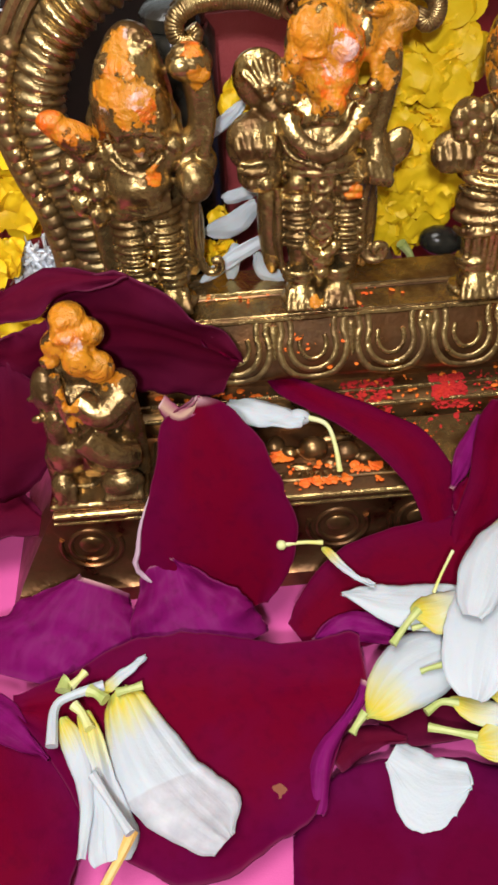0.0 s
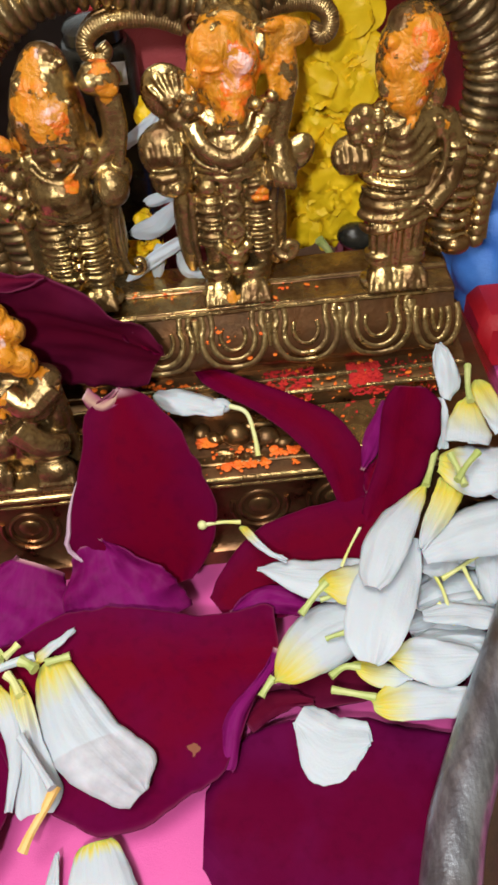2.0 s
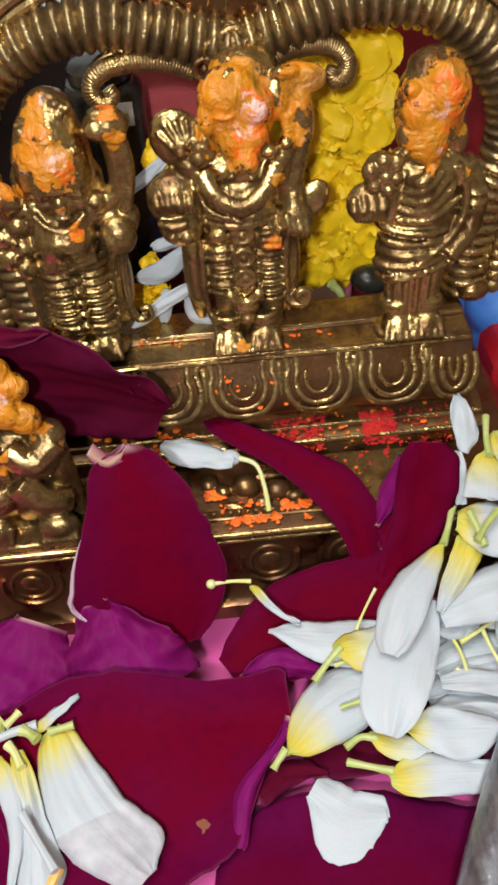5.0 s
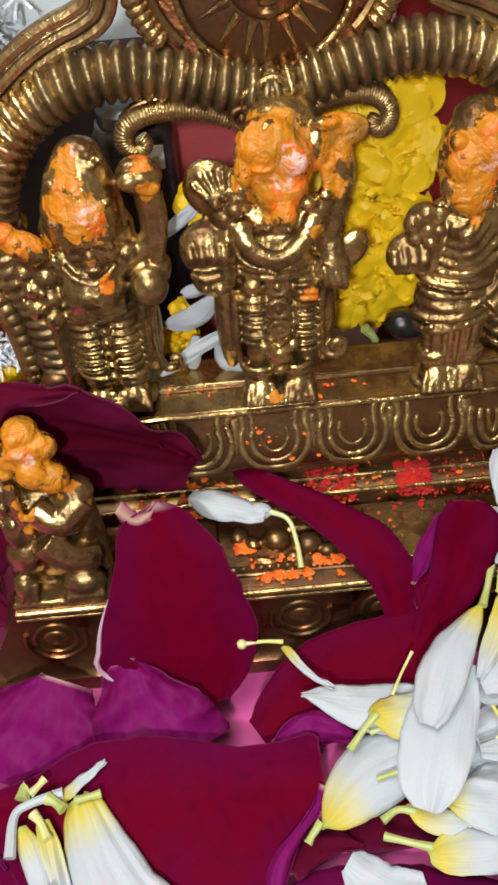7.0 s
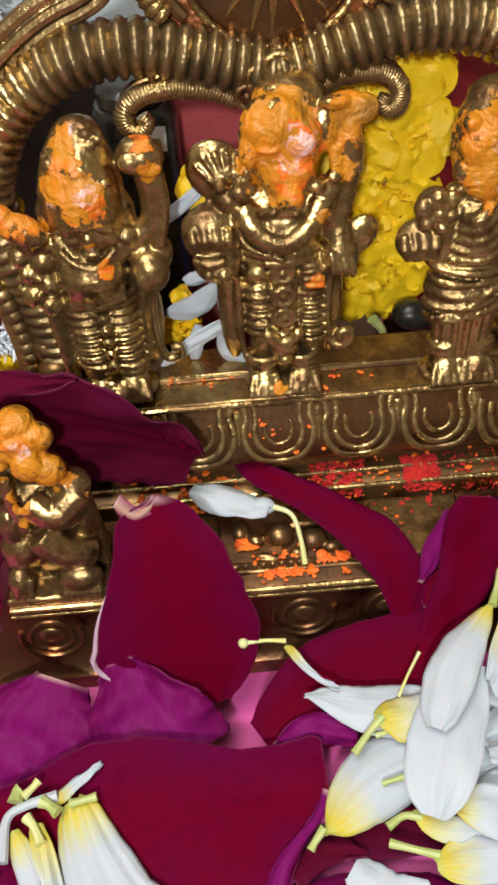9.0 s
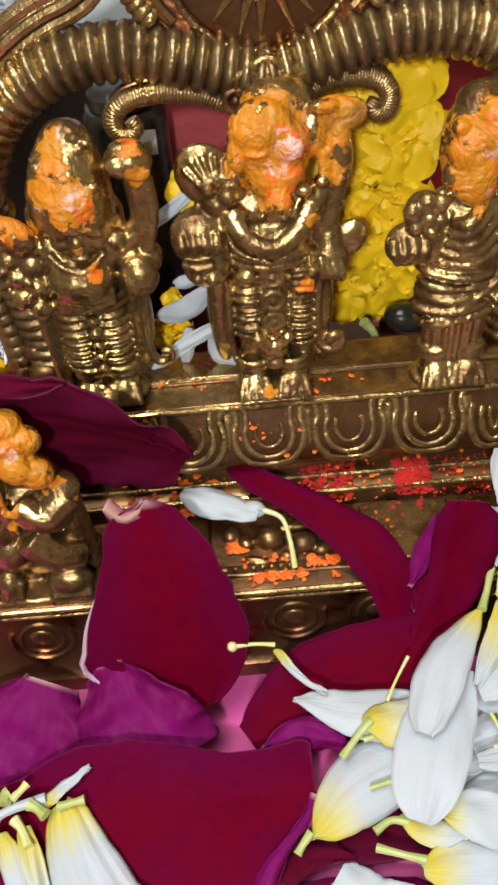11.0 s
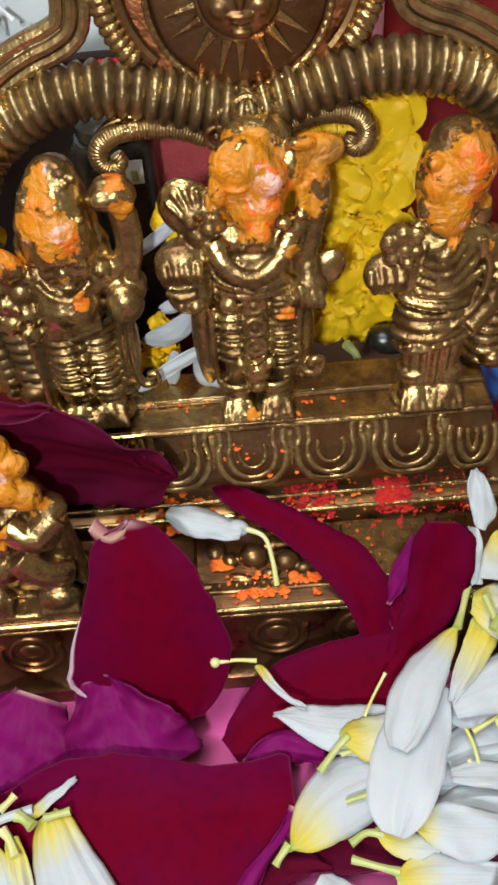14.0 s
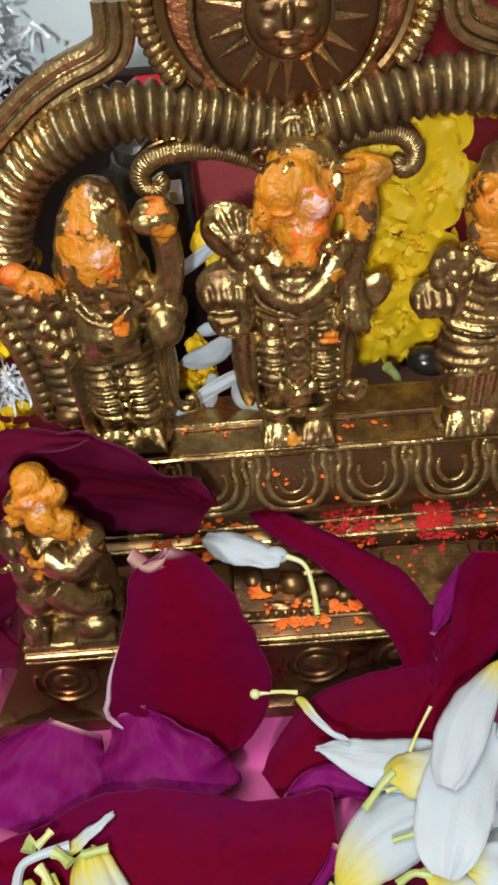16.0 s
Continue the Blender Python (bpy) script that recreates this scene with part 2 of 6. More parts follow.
class Shape:
    """Vertices and faces in cm, gathered from simple solids."""

    def __init__(self):
        self.v, self.f, self.uv = [], [], []

    def add(self, verts, faces, uvs=None):
        n = len(self.v)
        self.v += [tuple(map(float, p)) for p in verts]
        self.f += [tuple(i + n for i in f) for f in faces]
        self.uv += list(uvs) if uvs is not None else [(0.5, 0.5)] * len(verts)
        return self

    def ball(self, at, r, turn=(0, 0, 0), seg=14, rings=9):
        r = (r, r, r) if isinstance(r, (int, float)) else r
        m = Euler([radians(a) for a in turn]).to_matrix()
        pts = [(0, 0, -1)]
        for i in range(1, rings):
            a = -math.pi / 2 + math.pi * i / rings
            pts += [(math.cos(a) * math.cos(2 * math.pi * j / seg), math.cos(a) * math.sin(2 * math.pi * j / seg), math.sin(a)) for j in range(seg)]
        pts.append((0, 0, 1))
        faces = [(0, 1 + (j + 1) % seg, 1 + j) for j in range(seg)]
        for i in range(rings - 2):
            b = 1 + i * seg
            faces += [(b + j, b + (j + 1) % seg, b + seg + (j + 1) % seg, b + seg + j) for j in range(seg)]
        b = 1 + (rings - 2) * seg
        faces += [(b + j, b + (j + 1) % seg, len(pts) - 1) for j in range(seg)]
        return self.add([Vector(at) + m @ Vector((p[0] * r[0], p[1] * r[1], p[2] * r[2])) for p in pts], faces)

    def tube(self, line, radii, seg=10, closed=False, flat=1.0, up=(0, -1, 0)):
        """A round bar along a line; flat squeezes it towards up."""
        line = [Vector(p) for p in line]
        n = len(line)
        radii = [radii] * n if isinstance(radii, (int, float)) else [float(r) for r in radii]
        verts, up = [], Vector(up)
        for i, p in enumerate(line):
            a = line[(i + 1) % n] if closed or i < n - 1 else line[i]
            b = line[i - 1] if closed or i > 0 else line[i]
            t = (a - b).normalized()
            side = t.cross(up)
            side = side.normalized() if side.length > 1e-4 else t.orthogonal().normalized()
            top = side.cross(t).normalized()
            verts += [p + radii[i] * (math.cos(2 * math.pi * j / seg) * side + flat * math.sin(2 * math.pi * j / seg) * top) for j in range(seg)]
        faces = []
        for i in range(n if closed else n - 1):
            a, b = i * seg, ((i + 1) % n) * seg
            faces += [(a + j, a + (j + 1) % seg, b + (j + 1) % seg, b + j) for j in range(seg)]
        if not closed:
            faces += [tuple(reversed(range(seg))), tuple(range((n - 1) * seg, n * seg))]
        return self.add(verts, faces)

    def box(self, x0, x1, y0, y1, z0, z1, cut=0.04):
        """A block whose edges are cut off."""
        c, ps = cut, []
        for x, sx in ((x0, 1), (x1, -1)):
            for y, sy in ((y0, 1), (y1, -1)):
                for z, sz in ((z0, 1), (z1, -1)):
                    ps += [(x + sx * c, y + sy * c, z), (x + sx * c, y, z + sz * c), (x, y + sy * c, z + sz * c)]
        bm = bmesh.new()
        for p in ps:
            bm.verts.new(p)
        bmesh.ops.convex_hull(bm, input=bm.verts)
        bm.verts.index_update()
        self.add([v.co for v in bm.verts], [tuple(v.index for v in f.verts) for f in bm.faces])
        bm.free()
        return self

    def run(self, profile, x0, x1, flare=0.0, z_low=0.0, z_top=1.0, steps=1):
        """A closed (y, z) profile drawn along x; flare widens its ends towards the foot."""
        n, verts, faces = len(profile), [], []
        for i in range(steps + 1):
            k = i / steps
            for y, z in profile:
                w = flare * max(0.0, (z_top - z) / (z_top - z_low))
                verts.append(((x0 - w) * (1 - k) + (x1 + w) * k, y, z))
        for i in range(steps):
            a, b = i * n, (i + 1) * n
            faces += [(a + j, b + j, b + (j + 1) % n, a + (j + 1) % n) for j in range(n)]
        faces += [tuple(range(n)), tuple(reversed(range(steps * n, (steps + 1) * n)))]
        return self.add(verts, faces)


def smooth_line(points, steps):
    """A curve through points (Catmull-Rom), with steps pieces between two of them."""
    p = [2 * np.array(points[0], float) - np.array(points[1], float), *[np.array(q, float) for q in points], 2 * np.array(points[-1], float) - np.array(points[-2], float)]
    out = []
    for i in range(1, len(p) - 2):
        for k in range(steps):
            t = k / steps
            out.append(0.5 * (2 * p[i] + (p[i + 1] - p[i - 1]) * t + (2 * p[i - 1] - 5 * p[i] + 4 * p[i + 1] - p[i + 2]) * t**2 + (3 * p[i] - p[i - 1] - 3 * p[i + 1] + p[i + 2]) * t**3))
    return out + [p[-2]]


def mesh_of(name, shape, material, origin, sharp=40):
    me = bpy.data.meshes.new(name)
    o = np.array(origin, float)
    me.from_pydata([tuple((np.array(p) - o) * CM) for p in shape.v], [], shape.f)
    layer = me.uv_layers.new(name="UVMap")
    for loop in me.loops:
        layer.data[loop.index].uv = shape.uv[loop.vertex_index]
    me.polygons.foreach_set("use_smooth", [True] * len(me.polygons))
    me.set_sharp_from_angle(angle=radians(sharp))
    me.materials.append(material)
    me.update()
    return me


def place_of(ob):
    at = Vector((0, 0, 0))
    while ob:
        at += ob.location
        ob = ob.parent
    return at / CM


def thing(name, at, label, category, group="", kind=""):
    ob = new(name)
    ob.location = Vector(at) * CM
    ob.empty_display_size = 0.005
    return tagged(ob, label, category, group, kind)


def solid(name, shape, material, at, label, category, group="", kind="", sharp=40):
    """A thing that is one mesh, with its origin at a place in cm."""
    ob = new(name, mesh_of(name, shape, material, at, sharp))
    ob.location = Vector(at) * CM
    return tagged(ob, label, category, group, kind)


def part(name, shape, material, parent, label="", sharp=40):
    at = place_of(parent)
    ob = new(name, mesh_of(name, shape, material, at, sharp))
    ob.parent = parent
    return tagged(ob, label)


def thicken(ob, cm):
    m = ob.modifiers.new("thickness", "SOLIDIFY")
    m.thickness, m.offset = cm * CM, -1.0
    return ob


def cast(ob, voxel=0.035, smooth=4):
    """Melts the solids of one mesh into one casting."""
    m = ob.modifiers.new("cast", "REMESH")
    m.mode, m.voxel_size, m.use_smooth_shade = "VOXEL", voxel * CM, True
    s = ob.modifiers.new("worn", "SMOOTH")
    s.factor, s.iterations = 0.5, smooth
    return ob


def sheet(spine, left, right, up=(0, 0, 1), cup=0.0, rim=0.0, ripple=0.04, fold=0.0, twist=0.0, wave=0.0, seed=0, nu=17, nv=30, soft=11):
    """A petal: a spine in cm, half widths to its left and right at even steps round from root to tip, cupped across,
    with its rim curled by rim and waved by ripple."""
    line = smooth_line(spine, 40)
    length = np.r_[0, np.cumsum([np.linalg.norm(b - a) for a, b in zip(line, line[1:])])]
    shape, up, steps = Shape(), Vector(up).normalized(), np.linspace(0, 1, len(left))
    verts, uvs = [], []

    def width(table, a):
        fine = np.interp(np.linspace(0, 1, 61), steps, table)
        fine = np.convolve(np.pad(fine, soft // 2, mode="edge"), np.ones(soft) / soft, "valid")
        fine = np.where(np.array([table[0]] + [1] * 59 + [table[-1]]) == 0, 0, fine)
        return float(np.interp(a, np.linspace(0, 1, 61), fine))

    for i in range(nv + 1):
        a = i / nv
        s = (1 - math.cos(math.pi * a)) / 2
        at = Vector([np.interp(s * length[-1], length, [p[k] for p in line]) for k in range(3)])
        d0, d1 = max(0.0, s - 0.03) * length[-1], min(1.0, s + 0.03) * length[-1]
        t = Vector([np.interp(d1, length, [p[k] for p in line]) - np.interp(d0, length, [p[k] for p in line]) for k in range(3)]).normalized()
        side = t.cross(up).normalized()
        if twist:
            side = Matrix.Rotation(radians(twist) * (s - 0.5), 3, t) @ side
        over = side.cross(t).normalized()
        wl, wr = width(left, a), width(right, a)
        for j in range(nu):
            u = -1 + 2 * j / (nu - 1)
            w = wl if u < 0 else wr
            edge = max(0.0, abs(u) - 0.7) / 0.3
            lift = cup * u * u * w + rim * edge * edge * w
            lift += ripple * (0.3 + abs(u)) * noise.noise(Vector((s * 4 + seed * 7.3, u * 1.6, seed * 3.1))) * 2
            lift += ripple * edge * 0.8 * noise.noise(Vector((s * 13, u, seed * 5.7)))
            lift += fold * noise.noise(Vector((s * 0.9, u * 4.5 + seed, 9.1))) * w * 0.3
            jag = 1 + edge * (0.05 * noise.noise(Vector((s * 11 + seed, u * 2, 4.2))) + 0.03 * noise.noise(Vector((s * 31 + seed, u * 2, 6.2))))
            stray = wave * s ** 4 * noise.noise(Vector((u * 1.9 + seed, 2.7, seed * 1.3)))
            verts.append(at + side * (u * w * jag) + over * lift + t * stray)
            uvs.append((s, (u + 1) / 2))
    faces = [(i * nu + j, i * nu + j + 1, (i + 1) * nu + j + 1, (i + 1) * nu + j) for i in range(nv) for j in range(nu - 1)]
    return shape.add(verts, faces, uvs)

# ---------------- the room and its table ----------------
# unseen room surfaces, added to enclose the shrine and reflect in the brass
def wall(name, x0, x1, y0, y1, z0, z1, material):
    return solid(name, Shape().box(x0, x1, y0, y1, z0, z1, 0.5), material, ((x0 + x1) / 2, (y0 + y1) / 2, z0), "plain unseen room surface in warm beige, added around the shrine", "wall", kind="structure")


wall("wall_back", -100, 100, 90, 98, -80, 170, WALL)
wall("wall_front", -100, 100, -138, -130, -80, 170, WALL)
wall("wall_left", -108, -100, -130, 90, -80, 170, WALL)
wall("wall_right", 100, 108, -130, 90, -80, 170, WALL)
wall("floor", -108, 108, -138, 98, -88, -80.5, WALL)
wall("ceiling", -108, 108, -138, 98, 170.5, 178, WALL)
table = thing("table", (0, 0, -80), "dark wooden table under the pink sheet", "table")
part("tabletop", Shape().box(-45, 45, -30, 30, -4, -0.5, 0.4), WOOD, table)
for lx in (-41, 41):
    for ly in (-26, 26):
        part("leg", Shape().box(lx - 2.5, lx + 2.5, ly - 2.5, ly + 2.5, -80, -4.02, 0.3), WOOD, table)


def pink_sheet():
    n, verts = 60, []
    for i in range(n + 1):
        for j in range(n + 1):
            x, y = -9.5 + i * 0.275, -13.5 + j * 0.30
            z = -0.02 + 0.05 * noise.noise(Vector((x * 0.12, y * 0.12, 2.0)))
            verts.append((x, y, min(z, 0.0)))
    faces = [(i * (n + 1) + j, (i + 1) * (n + 1) + j, (i + 1) * (n + 1) + j + 1, i * (n + 1) + j + 1) for i in range(n) for j in range(n)]
    ob = solid("pink_sheet", Shape().add(verts, faces), CLOTH, (0, 0, 0), "smooth bright pink sheet spread under the petals", "cloth")
    thicken(ob, 0.4)
    return ob


pink_sheet()


# ---------------- the brass shrine: pedestal ----------------
FRONT = [(-0.93, 4.0), (-0.98, 3.88), (-1.14, 3.6), (-1.28, 3.3), (-1.36, 3.02), (-1.30, 2.88), (-1.06, 2.72)]


def front_y(z):
    zs, ys = [p[1] for p in FRONT][::-1], [p[0] for p in FRONT][::-1]
    return float(np.interp(z, zs, ys))


pedestal = thing("brass_pedestal", (0, -0.6, 0), "stepped cast brass pedestal with a lotus rim and ring motifs", "pedestal")
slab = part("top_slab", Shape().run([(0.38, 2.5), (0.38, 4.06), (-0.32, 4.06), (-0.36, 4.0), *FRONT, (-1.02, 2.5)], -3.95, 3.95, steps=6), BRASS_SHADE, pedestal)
part("top_plate", Shape().box(-3.93, 3.93, -0.30, 0.36, 4.03, 4.075, 0.015), BRASS, slab)
part("top_plate", Shape().box(-3.93, 3.93, -0.93, -0.385, 3.97, 4.012, 0.015), BRASS, slab)
part("edge_line", Shape().tube([(-3.9, -0.345, 4.055), (3.9, -0.345, 4.055)], 0.03, 8), BRASS_PALE, slab)
part("lip", Shape().tube([(x, -0.97 + 0.008 * math.sin(x * 9), 3.95) for x in np.linspace(-3.95, 3.95, 80)], 0.055, 8), BRASS, slab)


def horseshoe(cx, rx, rz, zc, r, open_deg, flare=0.0):
    line = []
    for a in np.linspace(-open_deg, open_deg, 34):
        x, z = cx + rx * math.sin(radians(a)), zc - rz * math.cos(radians(a))
        line.append((x, z))
    if flare:
        (xa, za), (xb, zb) = line[0], line[-1]
        line = [(xa - flare, 3.93), (xa - flare * 0.3, 3.87), *line, (xb + flare * 0.3, 3.87), (xb + flare, 3.93)]
    return Shape().tube([(x, front_y(z) - 0.02, z) for x, z in line], r, 10, flat=0.55)


for cx in (-2.80, -1.46, -0.13, 1.21, 2.53, 3.62):
    w = 0.30 if cx > 3.5 else 0.0
    leaf = part("lotus_petal", horseshoe(cx, 0.58 - w * 0.6, 0.56, 3.48, 0.060, 116, 0.0 if w else 0.10), BRASS_PALE, pedestal)
    part("inner_ring", horseshoe(cx, 0.40 - w * 0.6, 0.40, 3.50, 0.055, 116, 0.0 if w else 0.05), BRASS_PALE, leaf)
    part("inner_ring", horseshoe(cx, 0.23 - w * 0.5, 0.25, 3.54, 0.045, 122), BRASS, leaf)
for cx in (-3.46, -2.13, -0.80, 0.54, 1.87, 3.15):
    part("spacer_leaf", Shape().tube([(cx, front_y(z) - 0.005, z) for z in np.linspace(3.84, 3.3, 8)], [0.10, 0.11, 0.10, 0.085, 0.07, 0.055, 0.04, 0.02], 8, flat=0.5), BRASS, pedestal)

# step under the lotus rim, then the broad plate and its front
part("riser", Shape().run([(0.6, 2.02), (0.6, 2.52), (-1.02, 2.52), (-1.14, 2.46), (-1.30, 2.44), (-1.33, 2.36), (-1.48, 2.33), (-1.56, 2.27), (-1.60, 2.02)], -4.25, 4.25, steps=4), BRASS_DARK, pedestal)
for y, z in ((-1.29, 2.45), (-1.53, 2.31)):
    part("bead_line", Shape().tube([(x, y, z) for x in np.linspace(-4.2, 4.2, 30)], 0.05, 8), BRASS, pedestal)
PLINTH = [(1.2, 0.0), (1.2, 2.0), (-3.18, 2.0), (-3.26, 1.96), (-3.27, 1.86), (-3.2, 1.8), (-3.22, 1.6), (-3.34, 0.9), (-3.50, 0.45), (-3.62, 0.36), (-3.64, 0.0)]
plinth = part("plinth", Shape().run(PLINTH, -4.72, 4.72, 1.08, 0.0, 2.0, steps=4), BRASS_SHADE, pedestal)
part("edge_bead", Shape().tube([(x, -3.25, 1.965) for x in np.linspace(-4.7, 4.7, 40)], 0.05, 8), BRASS, plinth)
part("edge_bead", Shape().tube([(x, -3.24, 1.79) for x in np.linspace(-4.75, 4.75, 40)], 0.04, 8), BRASS, plinth)


def panel_y(z):
    return float(np.interp(z, [0.45, 0.9, 1.6, 1.8], [-3.50, -3.34, -3.22, -3.2]))


def panel_ring(cx, cz, rx, rz, r, a0=0, a1=360):
    line = [(cx + rx * math.cos(radians(a)), cz + rz * math.sin(radians(a))) for a in np.linspace(a0, a1, 40)]
    return Shape().tube([(x, panel_y(z) - 0.01, z) for x, z in line], r, 8)


for k in range(-3, 4):
    cx = 0.05 + 1.42 * k
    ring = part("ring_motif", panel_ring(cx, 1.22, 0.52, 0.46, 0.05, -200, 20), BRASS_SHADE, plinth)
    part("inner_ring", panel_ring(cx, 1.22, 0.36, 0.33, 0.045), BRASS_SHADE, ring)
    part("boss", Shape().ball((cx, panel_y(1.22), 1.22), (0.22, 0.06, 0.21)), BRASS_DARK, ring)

# raised fields and a small reclining relief on the plate
part("raised_field", Shape().box(1.30, 2.85, -2.95, -1.72, 1.98, 2.14, 0.05), BRASS, pedestal)
part("raised_field", Shape().box(3.0, 4.55, -2.95, -1.72, 1.98, 2.10, 0.05), BRASS_DARK, pedestal)
part("raised_field", Shape().box(-3.05, -1.25, -2.95, -1.72, 1.98, 2.08, 0.05), BRASS_DARK, pedestal)
relief = Shape()
for x, y, z, rx, ry, rz in ((-0.26, -2.30, 2.10, 0.26, 0.22, 0.24), (0.30, -2.42, 2.08, 0.24, 0.20, 0.20), (-0.66, -2.30, 2.05, 0.16, 0.14, 0.12), (0.02, -2.62, 2.04, 0.16, 0.10, 0.10), (-0.50, -2.66, 2.03, 0.26, 0.08, 0.08), (0.62, -2.55, 2.04, 0.18, 0.12, 0.12), (-0.9, -2.1, 2.06, 0.16, 0.2, 0.14), (0.2, -2.05, 2.06, 0.4, 0.12, 0.12)):
    relief.ball((x, y, z), (rx, ry, rz), (0, 0, 25 * x))
for y in (-2.78, -2.92):
    relief.tube([(-1.2, y, 2.02), (1.3, y, 2.02)], 0.05, 8)
for k in range(14):
    relief.ball((-0.95 + 0.15 * k, -2.85, 2.03), (0.05, 0.05, 0.05))
cast(part("relief_figure", relief, BRASS_DARK, pedestal, "small worn brass relief on the plate"), 0.026, 2)


# ---------------- the brass arch ----------------
AY = 0.22
arch = thing("brass_arch", (0.2, AY, 4.06), "ornate ribbed brass arch with a sun disc above the statues", "arch")
arch.rotation_euler.x = radians(-6.5)
HALF = [(0.0, 8.66), (-0.75, 8.84), (-1.85, 9.12), (-2.85, 9.02), (-3.70, 8.52), (-4.22, 7.75), (-4.38, 7.08), (-4.26, 6.38), (-4.02, 5.70), (-3.88, 4.9), (-3.84, 4.1)]


def ribbed(line, radius, ribs, depth=0.22, seg=14, taper=None):
    """A bar with rounded ribs round it, like a twisted rope that is cast in metal."""
    n = len(line)
    radii = [radius * (1 + 0.06 * noise.noise(Vector((i * 0.09, radius * 30, 1.0)))) * (1 - depth + depth * abs(math.sin(math.pi * ribs * i / (n - 1))) ** 0.6) * (taper(i / (n - 1)) if taper else 1) for i in range(n)]
    return Shape().tube(line, radii, seg)


def even(points, n):
    line = np.array(smooth_line(points, 30))
    d = np.r_[0, np.cumsum(np.linalg.norm(np.diff(line, axis=0), axis=1))]
    return [tuple(np.interp(np.linspace(0, d[-1], n), d, line[:, k])[i] for k in range(3)) for i in range(n)]


for side in (-1, 1):
    path = [(0.2 - side * x if side > 0 else 0.2 + x, AY, z) for x, z in HALF]
    line = even(path, 420)
    part("ribbed_band", ribbed(line, 0.42, 42, 0.28), BRASS_OLD, arch)
    # plain outer band, set outside the ribs
    out = []
    for i in range(0, len(line), 6):
        a, b = Vector(line[max(0, i - 4)]), Vector(line[min(len(line) - 1, i + 4)])
        t = (b - a).normalized()
        normal = Vector((t.z, 0, -t.x)) * (-side if side > 0 else 1)
        if normal.z < 0 and i < 150 or (normal.x * side < 0 and i >= 150):
            normal = -normal
        grow = 0.52 if i > 60 else 0.3 + 0.22 * i / 60
        out.append(tuple(Vector(line[i]) + normal * grow + Vector((0, 0.08, 0))))
    lift = [(x, y, z + (0.22 * max(0.0, 1 - abs(x - 0.2 - side * 2.2) / 1.6))) for x, y, z in out[21:]]
    x, y, z = lift[0]
    lift = [(x - side * 0.40, y, z + 0.75), (x - side * 0.38, y, z + 0.42), (x - side * 0.28, y, z + 0.16), *lift]
    band = even(lift, 90)
    outer = part("outer_band", Shape().tube([(x, y + 0.12, z) for x, y, z in band], 0.26, 12), BRASS_OLD, arch)
    for shift, r in ((0.17, 0.10), (-0.02, 0.085), (-0.19, 0.09)):
        ridge = []
        for i, p in enumerate(band):
            a, b = band[max(0, i - 2)], band[min(len(band) - 1, i + 2)]
            dx, dz = b[0] - a[0], b[2] - a[2]
            d = math.hypot(dx, dz)
            ridge.append((p[0] + side * shift * -dz / d, p[1] - 0.15 + 0.3 * abs(shift), p[2] + side * shift * dx / d))
        part("band_ridge", Shape().tube(ridge, r, 8), BRASS_PALE, outer)
    for p in even(lift[20:], 21):
        part("bead", Shape().ball((p[0] + side * 0.03, p[1] - 0.13, p[2]), 0.175, seg=10, rings=7), BRASS_PALE, arch)
    s = side
    reach = 1.0 if s < 0 else 0.78
    curl = [(0.2 + s * x * reach, AY - 0.15, z) for x, z in ((0.60, 8.36), (1.0, 8.54), (1.5, 8.60), (1.92, 8.54), (2.16, 8.36), (2.16, 8.14), (2.0, 8.04), (1.88, 8.14), (1.94, 8.26))]
    scroll = part("scroll", ribbed(even(curl, 260), 0.15, 52, 0.10, 10, taper=lambda k: 0.62 + 0.45 * math.sin(math.pi * min(1.0, 0.15 + 0.75 * k))), BRASS_PALE, arch)
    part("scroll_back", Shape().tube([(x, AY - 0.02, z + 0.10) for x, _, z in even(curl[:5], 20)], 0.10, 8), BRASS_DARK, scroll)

# sun disc
DX, DZ, DY = 0.2, 10.22, 0.22
disc = part("sun_disc", Shape().ball((DX, DY + 0.05, DZ), (1.20, 0.08, 1.20), seg=40, rings=16), BRASS_SHADE, arch)
part("disc_rim", ribbed([(DX + 1.24 * math.cos(a), DY - 0.02, DZ + 1.24 * math.sin(a)) for a in np.linspace(-math.pi, math.pi, 400)], 0.05, 70, 0.25, 8), BRASS, disc)
face = Shape().ball((DX, DY - 0.06, DZ), (0.56, 0.20, 0.56), seg=24, rings=14)
for sx in (-1, 1):
    face.ball((DX + sx * 0.22, DY - 0.24, DZ + 0.10), (0.13, 0.05, 0.055)).ball((DX + sx * 0.24, DY - 0.2, DZ + 0.24), (0.16, 0.05, 0.035), (0, sx * 12, 0)).ball((DX + sx * 0.26, DY - 0.2, DZ - 0.14), (0.14, 0.07, 0.13))
face.ball((DX, DY - 0.28, DZ), (0.07, 0.07, 0.16)).ball((DX, DY - 0.26, DZ - 0.24), (0.18, 0.05, 0.035)).ball((DX, DY - 0.25, DZ - 0.31), (0.14, 0.05, 0.035)).ball((DX, DY - 0.22, DZ - 0.45), (0.14, 0.06, 0.07))
cast(part("sun_face", face, BRASS_DARK, disc), 0.022, 2)
for k in range(18):
    a = 2 * math.pi * (k + 0.5) / 18
    bend = 0.05 * math.sin(k * 2.3)
    line = [(DX + r * math.cos(a + bend * r), DY - 0.04, DZ + r * math.sin(a + bend * r)) for r in np.linspace(0.60, 1.04, 7)]
    part("sun_ray", Shape().tube(line, np.linspace(0.085, 0.012, 7), 8), BRASS, disc)
